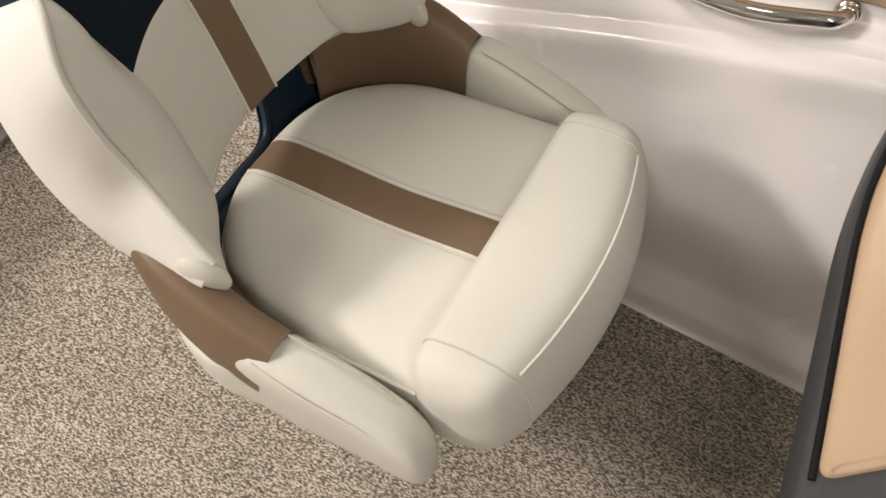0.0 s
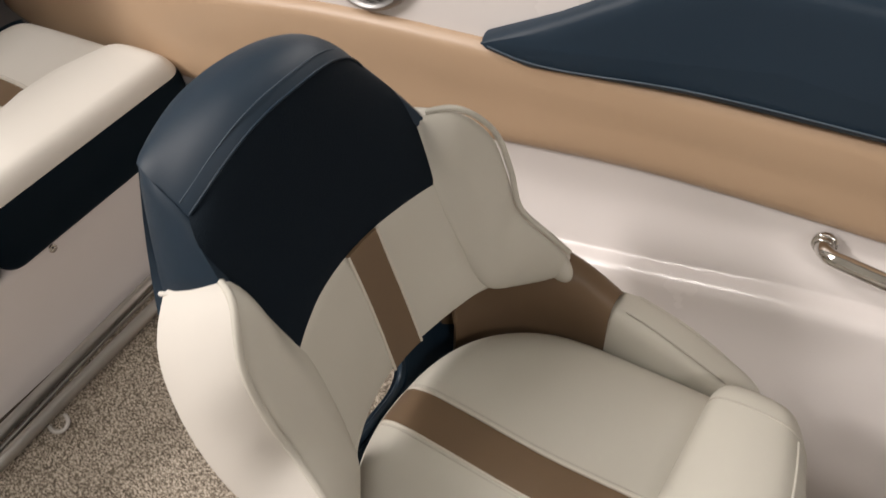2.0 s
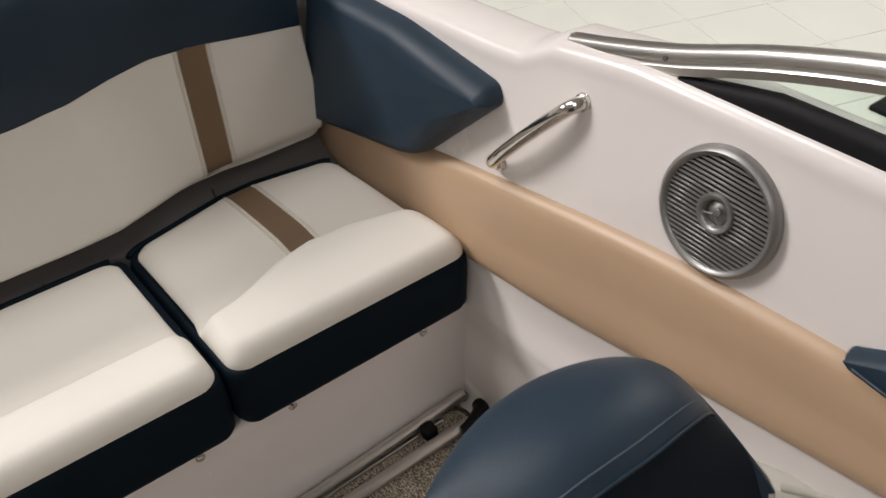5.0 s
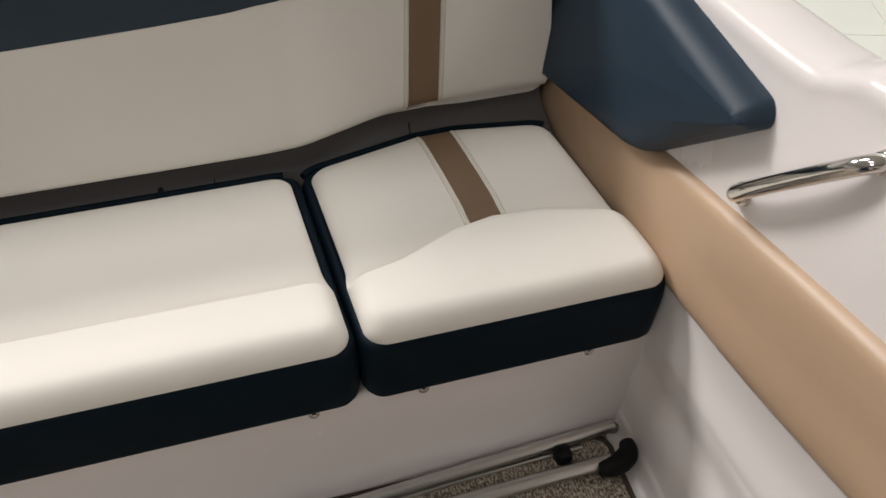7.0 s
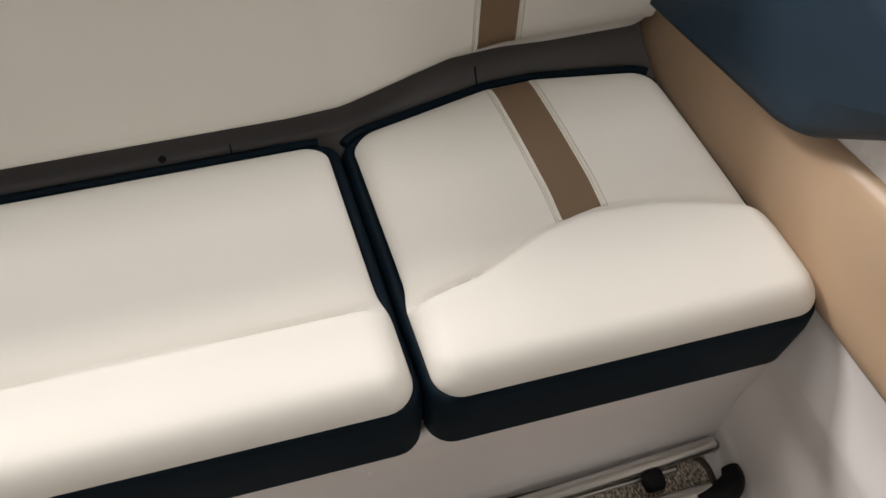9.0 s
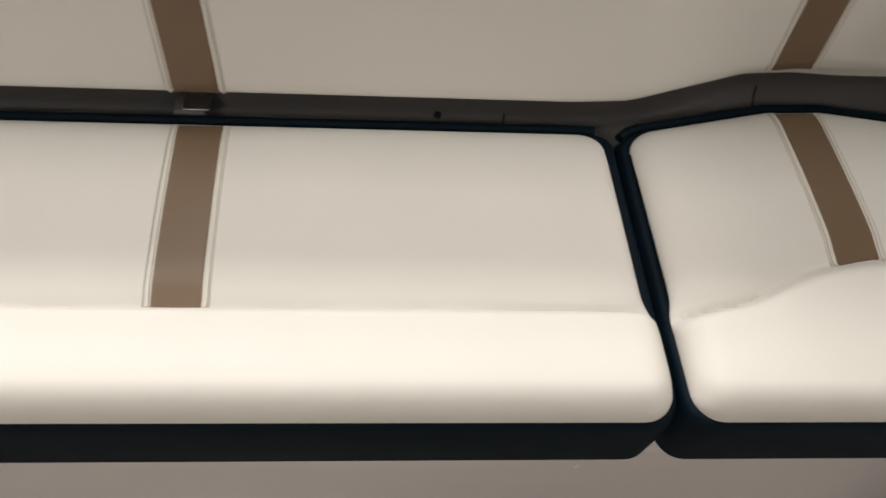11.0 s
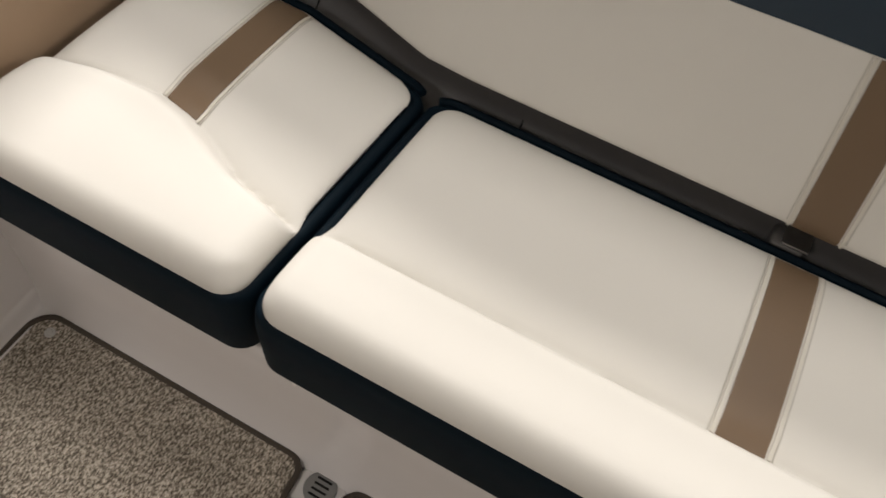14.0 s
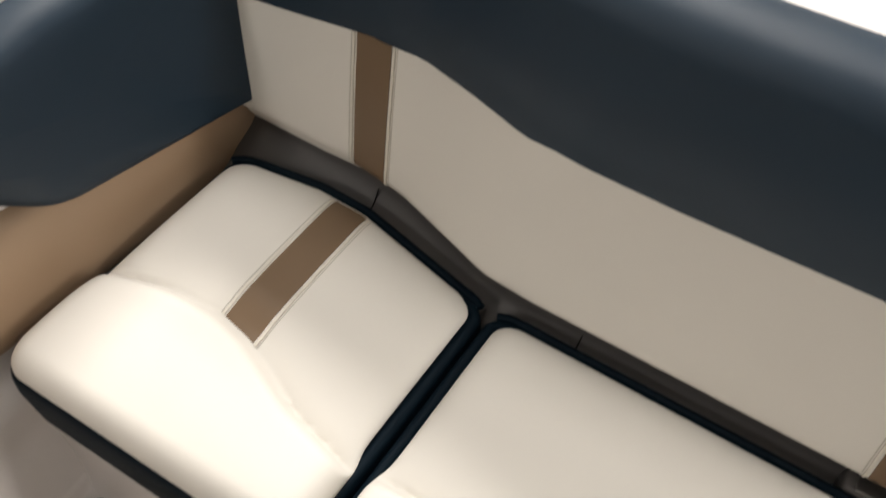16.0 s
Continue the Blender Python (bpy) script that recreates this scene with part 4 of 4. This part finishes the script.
# ---- fittings on the side ----
def grab_handle(a, b, stand, sag, label):
    """Bent steel bar between two round bases on the side wall."""
    n = Vector((0, -1, 0.17)).normalized()
    a, b = Vector(a), Vector(b)
    d = (b - a).normalized()
    root = thing("grab_handle", *((a + b) / 2), label, "handle", "grab handles")
    L = (b - a).length
    pts = [a - n * 0.004, a + n * stand * 0.35, a + n * stand * 0.8 + d * 0.012, a + n * stand + d * 0.035, (a + b) / 2 + n * (stand + sag), b + n * stand - d * 0.035, b + n * stand * 0.8 - d * 0.012, b + n * stand * 0.35, b - n * 0.004]
    tube("bar", [tuple(p) for p in pts], 0.0112, CHROME, root, "polished steel bar", n=70, sides=16)
    for p in (a, b):
        m = Matrix.Translation(p) @ n.to_track_quat("Z", "Y").to_matrix().to_4x4()
        part("base", disc_bm(0.017, 0.007, 28, 0.003, m), CHROME, root)
        part("collar", disc_bm(0.0135, 0.014, 24, 0.003, m), CHROME, root)


grab_handle((-1.120, 0.992, 0.567), (-0.972, 1.024, 0.735), 0.032, 0.006, "short polished steel grab handle on the white cockpit side")
grab_handle((0.012, 0.983, 0.500), (0.232, 0.987, 0.520), 0.034, 0.014, "curved polished steel grab handle on the white cockpit side")


def speaker():
    c = Vector((-0.718, wall_y(0.698), 0.698))
    n = Vector((0, -1, 0.17)).normalized()
    m = Matrix.Translation(c) @ Matrix((Vector((1, 0, 0)), n.cross(Vector((1, 0, 0))), n)).transposed().to_4x4()
    c = c + n * 0.006
    m = Matrix.Translation(n * 0.006) @ m
    root = thing("loudspeaker", *c, "round silver-grey marine speaker with slatted grille on the cockpit side", "speaker")

    def lathe(name, prof, mat, label="", seg=72):
        verts, faces = [], []
        k = len(prof)
        for i in range(seg):
            a = 2 * math.pi * i / seg
            for r, h in prof:
                verts.append(m @ Vector((r * math.cos(a), r * math.sin(a), h)))
        for i in range(seg):
            j = (i + 1) % seg
            faces += [(i * k + q, j * k + q, j * k + q + 1, i * k + q + 1) for q in range(k - 1)]
        return mesh_object(name, verts, faces, mat, root, label)

    R = 0.0875
    lathe("rim", [(R, -0.020), (R, 0.004), (R - 0.002, 0.012), (R - 0.007, 0.0155), (R - 0.012, 0.0135), (R - 0.014, 0.009), (R - 0.014, 0.0)], GRILLE, "silver-grey rim")
    lathe("cone", [(R - 0.012, 0.003), (0.05, 0.002), (0.02, 0.0015), (0.0005, 0.0015)], CONE, "dark cone behind the grille")
    lathe("hub", [(0.027, 0.004), (0.0275, 0.011), (0.025, 0.0145), (0.021, 0.014), (0.0175, 0.010), (0.0165, 0.004)], GRILLE, "silver-grey centre ring")
    lathe("tweeter", [(0.016, 0.004), (0.012, 0.006), (0.006, 0.0095), (0.0005, 0.011)], GRILLE, "small grey tweeter")
    for a in (200, 310):
        w = radians(a)
        p = [m @ Vector((r * math.cos(w), r * math.sin(w), h)) for r, h in ((0.002, 0.012), (0.010, 0.0115), (0.018, 0.010))]
        tube("spoke", [tuple(q) for q in p], 0.0013, GRILLE, root, n=6, sides=8)
    part("boss", disc_bm(0.006, 0.004, 16, 0.0015, m @ Matrix.Translation((0.003, 0.004, 0.0095))), GRILLE, root)
    N = 24
    for k in range(N):
        y = -0.0735 + 0.147 * k / (N - 1)
        x1 = math.sqrt((R - 0.012) ** 2 - y * y)
        runs = [(-x1, x1)]
        if abs(y) < 0.0265:
            q = math.sqrt(0.0268**2 - y * y)
            runs = [(-x1, -q), (q, x1)]
        for a, b in runs:
            bm = box_bm(a, b, y - 0.0016, y + 0.0016, 0.007, 0.0105, 0.0005, 1)
            bmesh.ops.transform(bm, matrix=m, verts=bm.verts)
            part("slat", bm, GRILLE, root)


speaker()


# ---- windscreen ----
def sweep(name, path, prof, mat, parent, label="", n=60, grow=None):
    """A bar with a given section (sideways, up) along a path in an upright plane along the boat."""
    c = spline(path, n)
    tg = np.gradient(c, axis=0)
    tg /= np.linalg.norm(tg, axis=1, keepdims=True)
    side = np.array([0, 1.0, 0])
    verts = []
    for i, (p, t) in enumerate(zip(c, tg)):
        g = grow(i / n) if grow else 1.0
        up = np.cross(t, side)
        up = -up if up[2] < 0 else up
        for a, b in prof:
            verts.append(p + side * a + up * b * g)
    k = len(prof)
    faces = [(i * k + q, i * k + (q + 1) % k, (i + 1) * k + (q + 1) % k, (i + 1) * k + q) for i in range(n) for q in range(k)]
    faces += [tuple(range(k)), tuple(n * k + q for q in range(k))]
    return mesh_object(name, verts, faces, mat, parent, label)


def windscreen():
    root = thing("windscreen", -0.3, 1.06, 0.83, "tinted glass boat windscreen in an aluminium frame on the gunwale", "windscreen")
    base = [(x, wall_y(gunwale_z(x)) + 0.018, gunwale_z(x) + 0.002) for x in np.linspace(-0.87, 0.80, 24)]
    sweep("gasket", base, [(-0.013, 0.0), (-0.012, 0.019), (-0.005, 0.032), (0.004, 0.034), (0.012, 0.017), (0.014, 0.0)], BLACK, root, "black rubber gasket", grow=lambda t: min(1.0, 0.08 + t / 0.11))
    frame_line = [(-1.035, 1.056, 0.786), (-0.96, 1.055, 0.806), (-0.85, 1.054, 0.840), (-0.72, 1.053, 0.889), (-0.60, 1.052, 0.926), (-0.45, 1.050, 0.962), (-0.2, 1.046, 1.005), (0.2, 1.04, 1.05), (0.8, 1.03, 1.09)]
    prof = [(-0.011, -0.017), (-0.013, -0.006), (-0.010, -0.003), (-0.010, 0.001), (-0.014, 0.004), (-0.013, 0.014), (-0.006, 0.019), (0.006, 0.019), (0.013, 0.012), (0.013, -0.012), (0.006, -0.018)]
    sweep("frame", frame_line, prof, ALU, root, "brushed aluminium top rail")
    xs = np.linspace(-0.86, 0.8, 40)
    fl = spline(frame_line, 200)
    g = []
    for x in xs:
        zt = float(np.interp(x, fl[:, 0], fl[:, 2]))
        b = wall_y(gunwale_z(x)) + 0.022
        z0 = gunwale_z(x) + 0.02
        g.append([(x, b + (1.05 - b) * t, z0 + (zt - z0) * t) for t in np.linspace(0, 1, 4)])
    pane = shell("pane", np.array(g), 0.004, GLASS, root, "pale green tinted glass", out=(0, -1, 0))
    pane.visible_shadow = False
    m = pose(-0.648, 1.049, 0.905, 90, 0, 0)
    part("bolt", disc_bm(0.011, 0.006, 24, 0.002, m), TRIM, root, "dark bolt head")
    part("screw", disc_bm(0.004, 0.003, 12, 0.001, pose(-0.86, 1.040, 0.843, 90, 0, 0)), TRIM, root)


windscreen()


# ---- loose and small things in the cockpit ----
def folded_frame():
    root = thing("folded_frame", -1.09, 0.5, 0.005, "folded bare aluminium tube frame lying on the carpet along the bench", "tube frame")
    tube("tube", [(-1.126, 0.905, 0.024), (-1.112, 0.6, 0.022), (-1.098, 0.28, 0.020), (-1.090, 0.02, 0.018)], 0.0115, ALU, root, "bare aluminium tube", sides=16)
    tube("tube", [(-1.062, 0.872, 0.024), (-1.060, 0.6, 0.022), (-1.050, 0.26, 0.020), (-1.042, 0.02, 0.018)], 0.0125, ALU, root, "bare aluminium tube", sides=16)
    tube("web", [(-1.108, 0.84, 0.009), (-1.100, 0.55, 0.009), (-1.080, 0.26, 0.009), (-1.072, 0.05, 0.009)], 0.004, ALU, root, sides=8)
    cap = tube("end_cap", [(-1.050, 0.845, 0.026), (-1.052, 0.885, 0.030), (-1.066, 0.905, 0.032), (-1.085, 0.910, 0.030)], lambda t: 0.013 + 0.006 * math.sin(math.pi * t), BLACK, root, "black plastic end fitting", sides=14, n=14)
    part("plug", disc_bm(0.010, 0.012, 16, 0.003, pose(-1.126, 0.905, 0.012)), GRILLE, root)
    part("clamp", box_bm(-1.112, -1.082, 0.782, 0.812, 0.006, 0.034, 0.008), BLACK, root, "black plastic clamp")
    ring = [(-1.030 + 0.020 * math.cos(a), 0.362 + 0.016 * math.sin(a), 0.012 + 0.004 * math.sin(a)) for a in np.linspace(-2.2, 1.6, 14)]
    tube("hook", ring, 0.004, CLEAR, root, "milky plastic hook", n=24, sides=8)


folded_frame()


def drain():
    root = thing("floor_drain", -1.112, -0.507, -0.010, "round grey slotted drain grate set into the white floor edge", "drain")
    part("surround", disc_bm(0.040, 0.004, 40, 0.002, pose(-1.108, -0.507, -0.0085)), GEL, root, "raised white surround")
    part("grate", disc_bm(0.0245, 0.0045, 40, 0.0015, pose(-1.114, -0.507, -0.0055)), GRILLE, root, "grey grate")
    for k in range(4):
        x = -1.114 + (k - 1.5) * 0.0085
        part("slot", box_bm(x - 0.0019, x + 0.0019, -0.507 - 0.012, -0.507 + 0.012, -0.0022, -0.0007, 0.0004, 1), BLACK, root)
    part("screw", disc_bm(0.0022, 0.0012, 10, 0.0, pose(-1.114 + 0.019, -0.507, -0.0012)), BLACK, root)


drain()


def stud(x, y, z, m, mat, label, group):
    """A press stud: a flanged disc with a raised button."""
    root = thing("press_stud", x, y, z, label, "press stud", group)
    part("flange", disc_bm(0.0085, 0.003, 20, 0.001, m), mat, root)
    part("button", disc_bm(0.0050, 0.006, 16, 0.0018, m), mat, root)


for y in (0.845, 0.565, 0.392):
    stud(-1.168, y, 0.213, pose(-1.1675, y, 0.213, 0, 86, 0), CHROME, "small steel press stud under the bench cushion", "studs under the bench")
for x, y in ((-1.108, -0.993), (-1.095, -0.440)):
    stud(x, y, 0.004, pose(x, y, 0.0035), CLEAR, "small pale press stud in the carpet's corner", "studs in the carpet")


# ---- console ahead of the seat ----
def console():
    root = thing("console", 0.55, 0.5, 0.0, "charcoal dashboard console with an inset tan padded panel", "console")
    part("pedestal", box_bm(0.55, 1.1, 0.12, 0.72, -0.008, 0.60, 0.02), BEZEL, root, "charcoal console base")
    edge = [(0.30, 0.20), (0.30, 0.338), (0.297, 0.42), (0.2935, 0.492), (0.287, 0.60), (0.288, 0.66), (0.294, 0.735), (0.305, 0.80), (0.335, 0.83)]

    def slab(name, outline, z_off, thick, mat, label, r):
        pts = rounded(outline, r, 6)
        slope = 0.30
        rings = [(0.012, -thick), (0.0, -thick * 0.6), (0.0, -0.006), (0.003, -0.002), (0.009, 0.0), (0.02, 0.0012)]
        P = np.array(pts)
        n = len(P)
        tg = np.roll(P, -1, 0) - np.roll(P, 1, 0)
        nr = np.stack([tg[:, 1], -tg[:, 0]], 1)
        nr /= np.linalg.norm(nr, axis=1, keepdims=True) + 1e-9
        if (nr * (P - P.mean(0))).sum() < 0:
            nr = -nr
        D = P[None] - P[:, None]
        dn = -(D * nr[:, None]).sum(2)
        rad = np.where(dn > 1e-5, (D ** 2).sum(2) / np.maximum(2 * dn, 1e-9), 1e9).min(1)
        verts = []
        for ins, h in rings:
            for q in P - nr * np.minimum(ins, 0.8 * rad)[:, None]:
                verts.append((q[0], q[1], 0.60 + slope * (q[0] - 0.295) + z_off + h))
        faces = [(k * n + i, k * n + (i + 1) % n, (k + 1) * n + (i + 1) % n, (k + 1) * n + i) for k in range(len(rings) - 1) for i in range(n)]
        faces += [tuple((len(rings) - 1) * n + i for i in range(n)), tuple(range(n))]
        mesh_object(name, verts, faces, mat, root, label)

    slab("bezel", edge + [(0.95, 0.83), (0.95, 0.20)], 0.0, 0.06, BEZEL, "charcoal moulded dash shell", 0.03)
    tan = [(0.3125, 0.356), (0.3075, 0.43), (0.302, 0.506), (0.2965, 0.60), (0.2965, 0.655), (0.302, 0.72), (0.33, 0.78), (0.85, 0.80), (0.85, 0.72)]
    slab("panel", tan, 0.008, 0.012, TAN, "tan vinyl padded panel", 0.018)
    tube("groove", [(a - 0.004, b, 0.60 + 0.30 * (a - 0.295) + 0.001) for a, b in tan[:6]], 0.003, BLACK, root, "dark joint round the panel", n=60, sides=8)


console()


# ---- beyond the gunwale ----
def boat_stand():
    root = thing("boat_stand", -1.85, 4.45, GROUND, "black steel boat stand on the showroom floor", "stand")
    tube("post", [(-1.84, 4.45, GROUND), (-1.90, 4.45, -0.55), (-1.95, 4.45, -0.25)], 0.035, BLACK, root, n=12, sides=12)
    tube("clamp", [(-1.86, 4.40, -0.78), (-1.78, 4.36, -0.76), (-1.72, 4.38, -0.80)], 0.055, BLACK, root, n=10, sides=12)
    part("foot", box_bm(-2.0, -1.68, 4.3, 4.6, GROUND, GROUND + 0.03, 0.008), BLACK, root)


boat_stand()

# showroom tiles that show past the windscreen
tile_bm = box_bm(-0.298, 0.298, -0.298, 0.298, 0.0, 0.008, 0.002, 1)
tile_me = bpy.data.meshes.new("tile")
tile_bm.to_mesh(tile_me)
tile_bm.free()
tile_me.materials.append(TILE)
ground_ob = bpy.data.objects["ground"]
for i in range(-8, 9):
    for j in range(-5, 7):
        q = pose(0, 0, 0, 0, 0, -17) @ Vector((i * 0.6, j * 0.6, 0))
        x, y = q.x - 2.2, q.y + 5.0
        if y < 2.0 or x > 3:
            continue
        t = new("tile", tile_me)
        t.matrix_basis = pose(x, y, GROUND - 0.004, 0, 0, -17)
        t.parent = ground_ob

# screw holes left along the foot of the liner
floor_ob = bpy.data.objects["floor"]
for x, y, z in ((-1.142, -1.040, 0.012), (-1.146, -1.026, 0.014), (-1.04, -1.049, 0.010), (-0.995, -1.049, 0.012), (-1.145, -0.30, 0.022)):
    hole = part("screw_hole", disc_bm(0.0022, 0.004, 8, 0.0, pose(x, y, z, 0, 20, 0)), BLACK, floor_ob)
